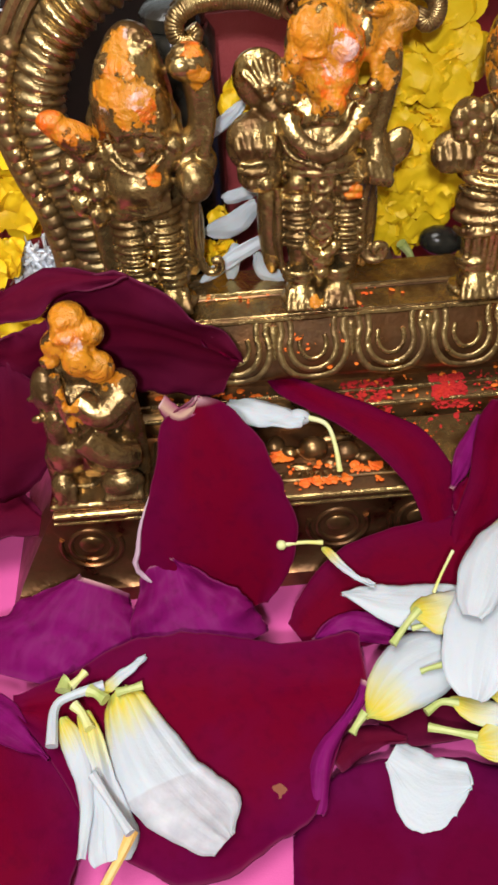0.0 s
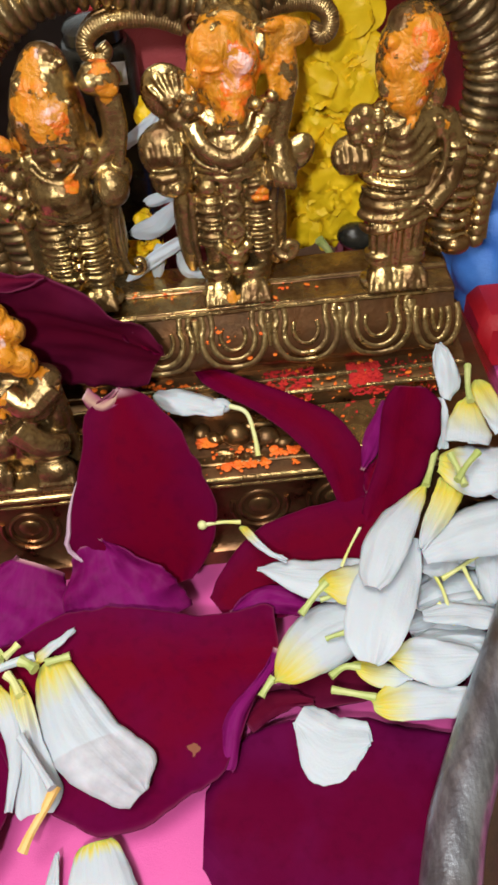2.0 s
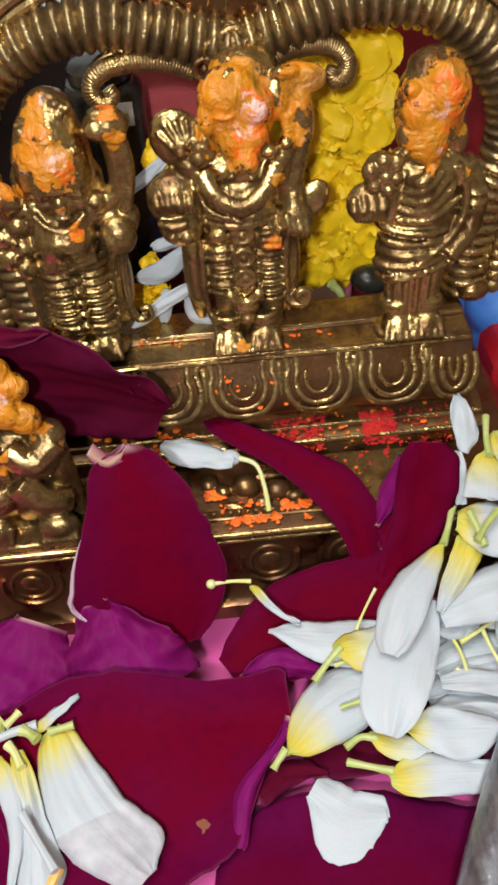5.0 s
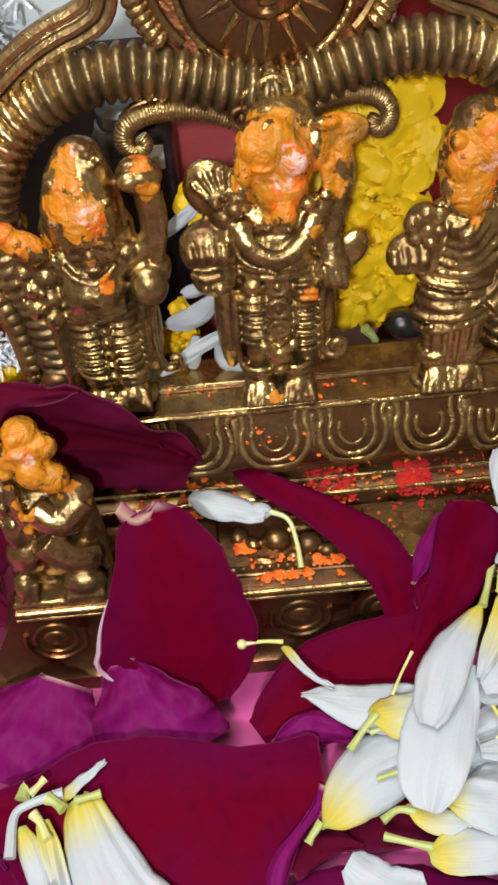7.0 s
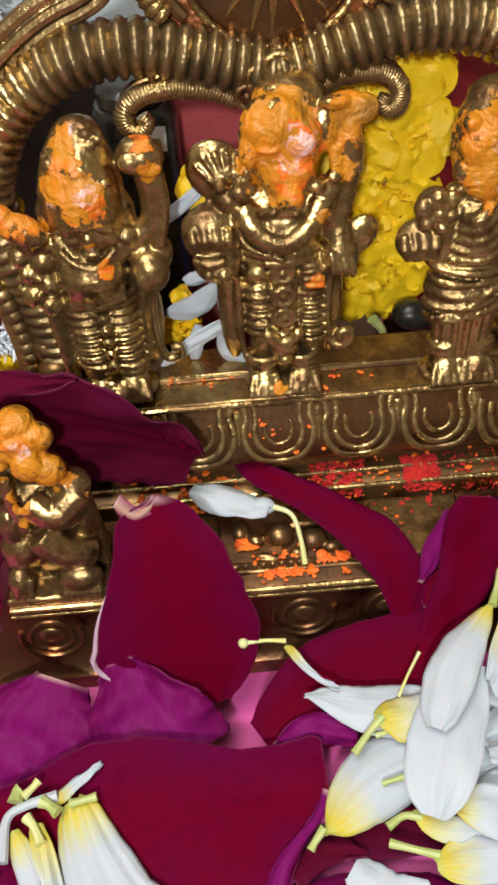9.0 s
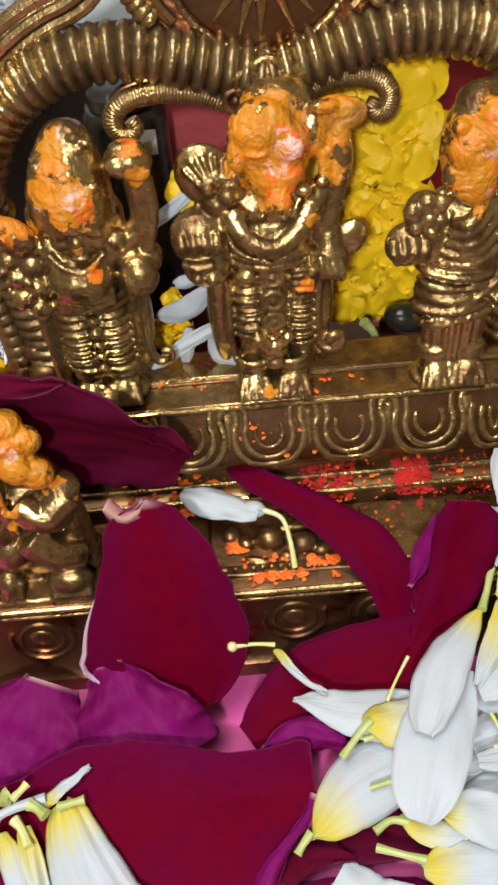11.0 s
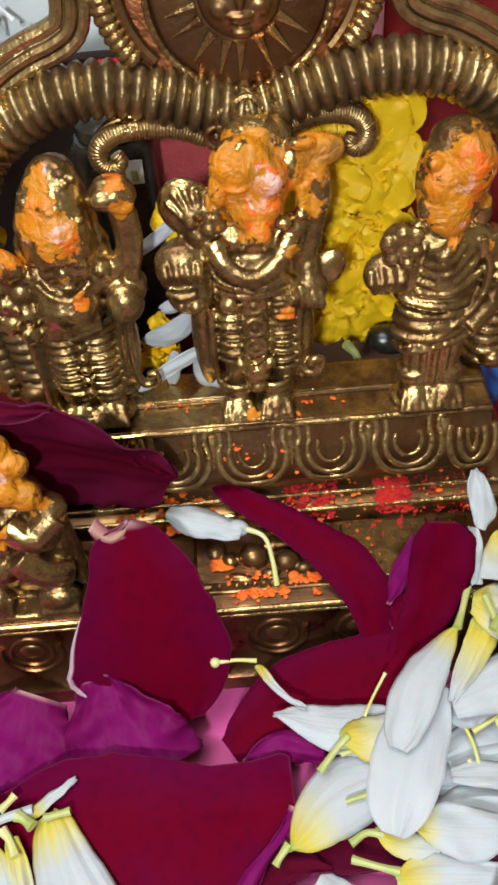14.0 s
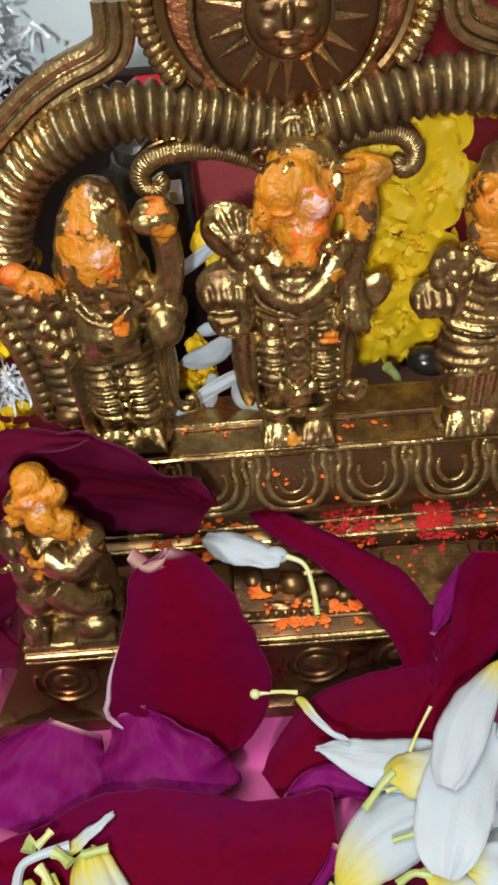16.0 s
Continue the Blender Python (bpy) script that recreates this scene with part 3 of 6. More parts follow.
part("back_plate", Shape().ball((DX, DY + 0.12, DZ + 0.1), (1.75, 0.07, 1.6), seg=40, rings=14), COPPER, arch)
ring = [(DX + 1.85 * math.cos(radians(a)), DY - 0.02, DZ + 0.25 + 1.65 * math.sin(radians(a))) for a in np.linspace(-38, 218, 360)]
part("ribbed_ring", ribbed(ring, 0.17, 62, 0.26, 10), BRASS, arch)
part("inner_groove", Shape().tube([(DX + 1.62 * math.cos(radians(a)), DY - 0.0, DZ + 0.2 + 1.46 * math.sin(radians(a))) for a in np.linspace(-42, 222, 80)], 0.09, 8), BRASS_DARK, arch)
knot = Shape()
for x, z, r in ((0.2, 8.78, 0.20), (-0.08, 8.66, 0.17), (0.48, 8.66, 0.17), (-0.25, 8.45, 0.15), (0.62, 8.45, 0.15)):
    knot.tube([(x + r * math.cos(a), AY - 0.32, z + r * math.sin(a)) for a in np.linspace(0, 2 * math.pi, 18)[:-1]], 0.055, 8, closed=True)
    knot.ball((x, AY - 0.3, z), (r * 0.5, 0.08, r * 0.5))
part("knot", knot, BRASS, arch)
for side in (-1, 1):
    part("foot_knob", Shape().ball((0.2 + side * 3.95, -0.02, 4.25), (0.32, 0.3, 0.22)).ball((0.2 + side * 4.1, 0.1, 4.6), 0.2), BRASS_DARK, arch)


# ---------------- statues ----------------
LEAN = 0.115


def leaned(x, y, z):
    """The standing figures lean back with the arch behind them."""
    k = LEAN * max(0.0, z - 4.0)
    return x + k * (x + 0.5) / 12.5, y + k, z - 0.6 * k


def statue(name, shape, at, material, label, voxel=0.027, smooth=3):
    ob = solid(name, shape, material, at, label, "statue", group="brass statues" if name == "standing_statue" else "")
    return cast(ob, voxel, smooth)


def standing(shape, at, material_name, label, paste, red, white):
    """A standing figure; its paste zones are given in the same upright numbers as its solids."""
    shape.v = [leaned(*p) for p in shape.v]

    def moved(balls):
        return [tuple(np.array(leaned(x, y, z)) - np.array(at)) + (r,) for x, y, z, r in balls]

    return statue("standing_statue", shape, at, brass(material_name, paste=moved(paste), red=moved(red), white=moved(white)), label)


def rings(shape, x, y, z0, z1, n, rx, ry, r=0.05):
    for z in np.linspace(z0, z1, n):
        shape.tube([(x + rx * math.cos(a), y + ry * math.sin(a), z - 0.04 * math.sin(a)) for a in np.linspace(0, 2 * math.pi, 20)[:-1]], r, 6, closed=True)
    return shape


def studs(shape, at, r, n, size, seed):
    """Small cast beads strewn over the front of an ellipsoid."""
    rnd = random.Random(seed)
    for _ in range(n):
        a, c = rnd.uniform(-1.35, 1.35), rnd.uniform(-1.0, 1.0)
        d = math.sqrt(max(0.0, 1 - c * c))
        k = size * rnd.uniform(0.6, 1.3)
        shape.ball((at[0] + r[0] * d * math.sin(a), at[1] - r[1] * d * math.cos(a), at[2] + r[2] * c), (k * rnd.uniform(0.8, 1.7), k, k), (0, rnd.uniform(-60, 60), 0), 8, 6)


def feet(s, xs, y, z):
    """Bare feet with fanned toes under anklets, on a low round plate."""
    mid = sum(xs) / 2
    s.ball((mid, y - 0.1, z - 0.12), (0.66, 0.46, 0.12))
    for x in xs:
        s.ball((x, y - 0.22, z + 0.06), (0.27, 0.34, 0.24))
        for k in range(5):
            d = k / 4 - 0.5
            s.tube([(x + 0.34 * d, y - 0.36, z + 0.22), (x + 0.46 * d, y - 0.52, z + 0.02), (x + 0.50 * d, y - 0.58, z - 0.10)], [0.05, 0.068, 0.055], 8)
        rings(s, x, y - 0.08, z + 0.30, z + 0.42, 2, 0.25, 0.26, 0.06)


def middle_statue():
    s, x, y = Shape(), 0.10, -0.45
    feet(s, (-0.28, 0.34), y, 4.22)
    # legs in banded cloth, with a flat robe behind them
    for lx, z0, z1 in ((-0.27, 5.15, 6.15), (0.50, 4.95, 6.0)):
        s.tube([(lx + 0.02, y, 4.3), (lx, y, 5.2), (lx, y, 6.3)], [0.17, 0.22, 0.27], 12)
        rings(s, lx, y - 0.02, z0, z1, 7, 0.25, 0.27, 0.05)
    s.ball((-0.72, y + 0.08, 5.5), (0.22, 0.20, 1.05)).ball((0.80, y + 0.06, 5.55), (0.22, 0.20, 1.1)).ball((x, y + 0.16, 5.6), (0.66, 0.26, 1.4))
    s.tube([(-0.60, y - 0.16, 6.2), (-0.62, y - 0.14, 5.2), (-0.56, y - 0.12, 4.6)], [0.06, 0.06, 0.05], 8)
    # girdle of medallions down the front, tassel knot between the ankles
    s.tube([(x, y - 0.12, 4.9), (x, y - 0.16, 6.4)], [0.17, 0.21], 10)
    for z in (6.32, 5.90, 5.50):
        s.tube([(x - 0.03 + 0.155 * math.cos(a), y - 0.35, z + 0.15 * math.sin(a)) for a in np.linspace(0, 6.283, 18)[:-1]], 0.05, 8, closed=True)
        s.ball((x - 0.03, y - 0.34, z), (0.085, 0.07, 0.085))
    for k in range(7):
        a = -1.1 + 0.37 * k
        s.ball((x - 0.06 + 0.26 * math.sin(a), y - 0.34, 5.12 - 0.10 * math.cos(a * 2)), (0.11, 0.10, 0.11))
    s.ball((x - 0.05, y - 0.30, 4.92), (0.24, 0.16, 0.16)).ball((x - 0.05, y - 0.36, 4.72), (0.15, 0.12, 0.13))
    rings(s, x, y, 6.46, 6.60, 2, 0.58, 0.36, 0.065)
    s.ball((0.50, y - 0.24, 6.2), (0.25, 0.2, 0.27)).ball((-0.30, y - 0.26, 6.32), (0.17, 0.14, 0.15))
    for k in range(3):
        s.tube([(0.34, y - 0.40, 6.34 - 0.13 * k), (0.5, y - 0.44, 6.38 - 0.13 * k), (0.68, y - 0.38, 6.32 - 0.13 * k)], 0.045, 6)
    # belly, chest and a broad necklace
    s.ball((x, y, 6.9), (0.60, 0.40, 0.55)).ball((x, y + 0.02, 7.35), (0.78, 0.36, 0.40))
    s.tube(smooth_line([(-0.46, y - 0.28, 7.48), (-0.30, y - 0.42, 7.12), (0.10, y - 0.50, 6.88), (0.46, y - 0.42, 7.12), (0.66, y - 0.28, 7.44)], 6), 0.15, 10, flat=0.6)
    s.tube(smooth_line([(-0.58, y - 0.26, 7.30), (-0.40, y - 0.40, 6.86), (0.10, y - 0.46, 6.62)], 6), 0.05, 8)
    for sx, bx in ((-1, -0.62), (1, 0.72)):
        s.ball((bx, y - 0.12, 7.52), (0.22, 0.22, 0.22)).ball((bx - sx * 0.16, y - 0.30, 7.70), (0.14, 0.12, 0.12)).ball((bx + sx * 0.10, y - 0.22, 7.78), (0.12, 0.12, 0.10))
    # round head under a thick cake of paste, cap behind
    s.ball((0.14, y - 0.02, 8.30), (0.58, 0.46, 0.74)).ball((0.20, y - 0.26, 7.98), (0.40, 0.26, 0.46)).ball((0.02, y - 0.22, 8.62), (0.44, 0.32, 0.42)).ball((0.36, y - 0.28, 8.40), (0.30, 0.24, 0.34))
    s.ball((0.26, y + 0.14, 8.84), (0.48, 0.34, 0.32)).ball((0.36, y + 0.20, 8.98), (0.30, 0.26, 0.18))
    s.ball((-0.30, y - 0.30, 8.30), (0.15, 0.16, 0.26)).ball((-0.06, y - 0.47, 8.38), (0.16, 0.07, 0.05)).ball((0.20, y - 0.52, 7.66), (0.2, 0.14, 0.2))
    s.ball((-0.40, y - 0.06, 7.86), (0.16, 0.16, 0.2)).ball((-0.34, y - 0.26, 7.70), (0.12, 0.10, 0.10))
    # raised hand beside the head, its arm and the bow that runs down to a scroll
    s.ball((0.98, y, 8.62), (0.36, 0.20, 0.28), (0, -14, 0)).ball((0.70, y - 0.04, 8.46), (0.22, 0.22, 0.40)).ball((1.20, y - 0.04, 8.66), (0.24, 0.17, 0.22)).ball((0.84, y - 0.16, 8.84), (0.20, 0.12, 0.10))
    s.tube(smooth_line([(1.02, y, 8.5), (1.06, y - 0.02, 7.9), (0.94, y - 0.06, 7.2), (0.80, y - 0.08, 6.7)], 6), [0.20] * 8 + [0.17] * 11, 10)
    s.tube(smooth_line([(0.84, y - 0.12, 8.2), (0.86, y - 0.16, 7.7), (0.72, y - 0.20, 7.1)], 6), 0.10, 8)
    s.tube([(0.70, y, 7.4), (0.90, y - 0.08, 6.9), (0.92, y - 0.22, 6.5)], [0.22, 0.19, 0.19], 10)
    s.ball((0.92, y - 0.22, 6.46), (0.28, 0.22, 0.30)).ball((1.22, y - 0.02, 6.66), (0.26, 0.12, 0.36), (0, 28, 0))
    for k in range(4):
        s.tube([(0.76 + 0.10 * k, y - 0.40, 6.66 - 0.05 * k), (0.80 + 0.10 * k, y - 0.46, 6.46 - 0.04 * k), (0.82 + 0.09 * k, y - 0.40, 6.28 - 0.02 * k)], 0.055, 8)
    s.tube(smooth_line([(0.80, y - 0.14, 6.2), (0.74, y - 0.14, 5.6), (0.76, y - 0.12, 5.0), (0.86, y - 0.16, 4.76), (1.06, y - 0.2, 4.78), (1.12, y - 0.2, 5.0), (0.98, y - 0.22, 5.06), (0.92, y - 0.22, 4.94)], 5), 0.075, 8)
    s.ball((1.0, y - 0.16, 4.92), (0.14, 0.08, 0.14))
    # open palm held up, with curled fingers, and the fan-shaped shell above it
    s.tube([(-0.55, y, 7.35), (-0.80, y - 0.06, 6.9), (-0.86, y - 0.12, 6.6)], [0.24, 0.24, 0.22], 12)
    s.ball((-0.90, y - 0.10, 6.95), (0.45, 0.24, 0.52)).ball((-0.86, y - 0.16, 6.48), (0.36, 0.24, 0.34)).ball((-0.94, y - 0.20, 7.14), (0.40, 0.20, 0.30))
    for k in range(4):
        s.tube([(-1.18 + 0.165 * k, y - 0.34, 7.22 - 0.03 * abs(k - 1.5)), (-1.16 + 0.16 * k, y - 0.43, 7.04), (-1.12 + 0.145 * k, y - 0.38, 6.84)], [0.07, 0.085, 0.065], 8)
    s.tube([(-1.20, y - 0.30, 6.66), (-1.0, y - 0.42, 6.62), (-0.74, y - 0.40, 6.66)], [0.06, 0.085, 0.07], 8).ball((-0.78, y - 0.38, 6.40), (0.12, 0.10, 0.11)).ball((-1.0, y - 0.38, 6.42), (0.09, 0.08, 0.09))
    s.ball((-0.76, y + 0.02, 7.88), (0.42, 0.18, 0.50), (0, -20, 0))
    for k in range(5):
        a = radians(-58 + 24 * k)
        s.tube([(-0.52, y - 0.12, 7.52), (-0.64 + 0.22 * math.sin(a), y - 0.17, 7.72 + 0.20 * math.cos(a)), (-0.70 + 0.40 * math.sin(a), y - 0.12, 7.84 + 0.42 * math.cos(a))], [0.035, 0.05, 0.04], 6)
    studs(s, (x, y, 7.35), (0.78, 0.36, 0.34), 16, 0.05, 1)
    return standing(s, (x, y, 4.0), "statue_brass_middle", "standing brass figure, head caked with orange paste, palm raised",
                    ((0.12, -0.80, 8.40, 0.70), (0.22, -0.9, 7.86, 0.44), (1.04, -0.6, 8.60, 0.44), (0.98, -0.6, 7.9, 0.20), (0.78, -0.65, 8.1, 0.22), (0.66, -0.8, 7.25, 0.16), (0.56, -0.85, 6.15, 0.14), (-0.05, -1.0, 4.3, 0.12), (0.4, -1.0, 4.75, 0.12)),
                    ((0.46, -0.85, 8.40, 0.30), (0.30, -0.95, 8.00, 0.34), (0.62, -0.7, 8.7, 0.16), (0.58, -0.85, 6.15, 0.2)),
                    ((0.36, -0.9, 8.42, 0.22), (0.20, -0.95, 8.20, 0.13), (0.2, -1.0, 7.66, 0.10)))


def left_statue():
    s, x, y = Shape(), -2.66, -0.4
    feet(s, (x - 0.24, x + 0.26), y, 4.3)
    for lx in (x - 0.30, x + 0.22):
        s.tube([(lx, y, 4.4), (lx, y, 5.2), (lx, y, 6.0)], [0.22, 0.26, 0.32], 12)
        rings(s, lx, y - 0.03, 4.75, 5.75, 7, 0.28, 0.29, 0.045)
    for z in np.linspace(4.8, 5.75, 5):
        s.ball((x + 0.0, y - 0.34, z), (0.10, 0.09, 0.10))
    s.ball((x, y + 0.14, 5.2), (0.74, 0.28, 1.15)).ball((x + 0.62, y + 0.1, 5.5), (0.26, 0.22, 1.0)).ball((x - 0.66, y + 0.1, 5.5), (0.28, 0.22, 1.1))
    rings(s, x, y, 5.92, 6.06, 2, 0.54, 0.38, 0.06)
    for k in range(3):
        s.tube([(x - 0.42, y - 0.34, 6.10 + 0.10 * k), (x, y - 0.48, 6.04 + 0.11 * k), (x + 0.42, y - 0.34, 6.10 + 0.10 * k)], 0.05, 8)
    # smooth belly and chest
    s.ball((x - 0.04, y - 0.12, 6.48), (0.52, 0.50, 0.48)).ball((x, y, 6.85), (0.78, 0.36, 0.40)).ball((x, y + 0.12, 7.3), (0.72, 0.3, 0.7))
    s.tube(smooth_line([(x - 0.40, y - 0.34, 7.0), (x - 0.2, y - 0.46, 6.82), (x + 0.1, y - 0.48, 6.76), (x + 0.40, y - 0.36, 6.98)], 5), 0.05, 8)
    # face under the brow of paste
    s.ball((x + 0.08, y - 0.10, 7.26), (0.44, 0.42, 0.44)).ball((x + 0.06, y - 0.50, 7.22), (0.08, 0.09, 0.16)).ball((x + 0.06, y - 0.48, 6.98), (0.15, 0.07, 0.06))
    for sx in (-1, 1):
        s.ball((x + 0.08 + sx * 0.24, y - 0.36, 7.20), (0.17, 0.13, 0.16)).ball((x + 0.08 + sx * 0.22, y - 0.46, 7.36), (0.16, 0.06, 0.05), (0, sx * 14, 0)).ball((x + 0.08 + sx * 0.46, y - 0.12, 7.02), (0.17, 0.17, 0.17))
    # broad crown in tiers, pinched at its top
    s.tube([(x + 0.02, y + 0.02, 7.4), (x + 0.02, y + 0.02, 7.9), (x + 0.06, y + 0.04, 8.45), (x + 0.12, y + 0.06, 8.9), (x + 0.14, y + 0.06, 9.04)], [0.60, 0.60, 0.48, 0.32, 0.22], 18, up=(0, 1, 0))
    for z, r, dx in ((7.72, 0.58, 0.04), (8.12, 0.53, 0.05), (8.48, 0.44, 0.08), (8.80, 0.34, 0.12)):
        s.ball((x + dx, y - 0.02, z), (r, r * 0.86, 0.17))
    for k in range(9):
        s.ball((x + 0.05 + 0.36 * math.cos(k * 0.9), y - 0.36 + 0.02 * k, 8.15 + 0.10 * k), (0.09, 0.08, 0.08))
    s.ball((x + 0.10, y, 9.02), (0.20, 0.17, 0.15)).ball((x + 0.24, y - 0.06, 9.0), (0.12, 0.12, 0.11))
    # raised arm with its fist, dark strap down to the bow and its scroll
    s.tube(smooth_line([(x + 0.6, y, 6.85), (x + 0.94, y, 7.2), (x + 0.96, y - 0.02, 7.8), (x + 0.90, y - 0.06, 8.3)], 5), 0.18, 10)
    s.ball((x + 0.90, y - 0.10, 8.40), (0.34, 0.28, 0.34)).ball((x + 0.78, y - 0.28, 8.42), (0.18, 0.13, 0.20)).ball((x + 1.04, y - 0.22, 8.26), (0.16, 0.12, 0.18)).ball((x + 0.9, y - 0.12, 8.66), (0.24, 0.16, 0.12))
    s.tube(smooth_line([(x + 1.10, y - 0.1, 8.1), (x + 1.12, y - 0.1, 7.4), (x + 0.98, y - 0.1, 6.8)], 5), 0.10, 8)
    s.tube([(x + 0.62, y, 6.8), (x + 0.84, y - 0.06, 6.6), (x + 0.82, y - 0.2, 6.4)], 0.18, 10)
    s.ball((x + 0.80, y - 0.18, 6.42), (0.30, 0.26, 0.36)).ball((x + 0.94, y - 0.04, 6.58), (0.22, 0.15, 0.34), (0, 20, 0)).ball((x + 0.70, y - 0.36, 6.36), (0.12, 0.09, 0.20))
    s.tube(smooth_line([(x + 0.78, y - 0.16, 6.1), (x + 0.72, y - 0.14, 5.5), (x + 0.74, y - 0.12, 5.0), (x + 0.86, y - 0.14, 4.72), (x + 1.06, y - 0.16, 4.76), (x + 1.06, y - 0.18, 4.95), (x + 0.94, y - 0.18, 4.92)], 5), 0.08, 8)
    # hand held out to the side and ornaments down the flank
    s.tube(smooth_line([(x - 0.55, y, 6.9), (x - 0.80, y - 0.12, 7.05), (x - 1.20, y - 0.22, 7.62)], 5), [0.20] * 6 + [0.19] * 5, 10)
    s.ball((x - 0.86, y - 0.28, 7.36), (0.40, 0.20, 0.24), (0, 38, 0)).ball((x - 1.14, y - 0.26, 7.62), (0.22, 0.18, 0.20))
    for dx, z, r in ((-0.70, 6.75, 0.20), (-0.90, 6.55, 0.20), (-0.70, 6.35, 0.19), (-0.94, 6.15, 0.20), (-0.74, 5.95, 0.18), (-1.02, 6.85, 0.17), (-0.62, 7.0, 0.15)):
        s.ball((x + dx, y - 0.14, z), (r, r, r * 1.1))
    s.tube([(x - 0.78, y, 5.9), (x - 0.74, y, 4.9), (x - 0.74, y, 4.2)], 0.13, 8)
    studs(s, (x + 0.08, y, 8.3), (0.46, 0.40, 0.6), 18, 0.06, 7)
    s.v = [(a, b, c if c < 7.5 else 7.5 + (c - 7.5) * 0.82) for a, b, c in s.v]
    studs(s, (x - 0.82, y - 0.1, 6.4), (0.32, 0.24, 0.6), 16, 0.06, 9)
    return standing(s, (x, y, 4.0), "statue_brass_crowned", "brass figure in a tall crown smeared with orange paste, arm raised",
                    ((x + 0.10, -0.85, 7.82, 0.36), (x - 0.12, -0.75, 8.0, 0.34), (x - 0.08, -0.7, 8.32, 0.22), (x - 0.02, -0.6, 8.64, 0.22), (x + 0.3, -0.8, 7.70, 0.18), (x - 1.1, -0.6, 7.58, 0.40), (x - 0.75, -0.6, 7.30, 0.26), (x + 0.94, -0.5, 8.44, 0.20), (x + 1.02, -0.65, 8.08, 0.18), (x + 0.06, -0.95, 7.14, 0.09), (x + 0.24, -0.9, 6.72, 0.14)),
                    ((x + 0.24, -0.85, 7.72, 0.20), (x - 1.2, -0.6, 7.6, 0.30), (x + 0.94, -0.5, 8.44, 0.22), (x + 0.24, -0.9, 6.72, 0.2)),
                    ((x + 0.14, -0.85, 7.9, 0.16), (x - 0.32, -0.8, 7.7, 0.12), (x + 0.06, -0.95, 7.04, 0.1), (x + 0.12, -0.6, 8.74, 0.09)))


def right_statue():
    s, x, y = Shape(), 2.95, -0.5
    feet(s, (x - 0.30, x + 0.20), y, 4.2)
    s.tube([(x - 0.05, y - 0.04, 4.42), (x - 0.04, y, 5.4)], [0.46, 0.50], 16, flat=0.7)
    for k in range(7):
        a = radians(-66 + 22 * k)
        s.tube([(x - 0.05 + 0.42 * math.sin(a), y - 0.04 - 0.30 * math.cos(a), 4.42), (x - 0.04 + 0.50 * math.sin(a), y - 0.36 * math.cos(a), 5.3)], 0.055, 6)
    # body wrapped in cloth: level folds round the hips, slanting ones over the chest
    s.ball((x - 0.08, y, 5.65), (0.64, 0.42, 0.52)).ball((x, y, 6.3), (0.66, 0.42, 0.62)).ball((x + 0.08, y, 6.95), (0.68, 0.40, 0.42))
    for k in range(5):
        z, w = 5.36 + 0.20 * k, 0.62 + 0.02 * math.sin(k * 1.9)
        tilt = 0.16 - 0.05 * k
        s.tube([(x - 0.06 + w * math.sin(a), y - 0.42 * math.cos(a), z + tilt * math.sin(a) - 0.06 * math.cos(a)) for a in np.linspace(-1.5, 1.5, 20)], [0.045 + 0.035 * abs(math.sin(0.35 * i + k)) for i in range(20)], 8)
    for k in range(5):
        p, q = (x - 0.46 + 0.03 * k, y - 0.34, 6.34 + 0.17 * k), (x + 0.52 - 0.10 * k, y - 0.32, 6.66 + 0.17 * k)
        m = ((p[0] + q[0]) / 2, y - 0.46, (p[2] + q[2]) / 2 - 0.10)
        s.tube(smooth_line([p, m, q], 8), [0.05 + 0.055 * math.sin(math.pi * i / 16) for i in range(17)], 8)
    for k in range(9):
        s.ball((x - 0.60 + 0.14 * k, y - 0.42 + 0.10 * abs(k - 4) / 4, 5.28 + 0.02 * k), (0.07, 0.06, 0.06))
    # head wrapped in paste, hair behind it
    s.ball((x, y, 8.05), (0.54, 0.46, 0.82)).ball((x - 0.06, y - 0.26, 7.70), (0.36, 0.26, 0.46)).ball((x + 0.14, y - 0.20, 8.35), (0.40, 0.32, 0.50)).ball((x - 0.16, y - 0.26, 8.10), (0.32, 0.24, 0.36)).ball((x + 0.05, y + 0.08, 8.62), (0.42, 0.36, 0.30))
    s.ball((x - 0.38, y - 0.22, 7.72), (0.14, 0.16, 0.22)).ball((x - 0.34, y - 0.28, 8.46), (0.14, 0.12, 0.12)).ball((x + 0.46, y, 7.5), (0.16, 0.2, 0.32)).ball((x - 0.4, y - 0.05, 7.3), (0.16, 0.14, 0.14))
    # clasped palms held out at the side
    s.tube([(x - 0.45, y, 6.95), (x - 0.70, y - 0.12, 6.5), (x - 0.82, y - 0.2, 6.6)], 0.2, 10)
    s.ball((x - 0.90, y - 0.18, 6.62), (0.34, 0.24, 0.36)).ball((x - 0.72, y - 0.20, 7.16), (0.28, 0.20, 0.34)).ball((x - 0.56, y - 0.12, 6.7), (0.30, 0.24, 0.60))
    for k in range(4):
        s.tube([(x - 1.14 + 0.15 * k, y - 0.32, 6.86 - 0.03 * abs(k - 1.5)), (x - 1.13 + 0.15 * k, y - 0.42, 6.64), (x - 1.06 + 0.13 * k, y - 0.36, 6.40)], [0.06, 0.085, 0.06], 8)
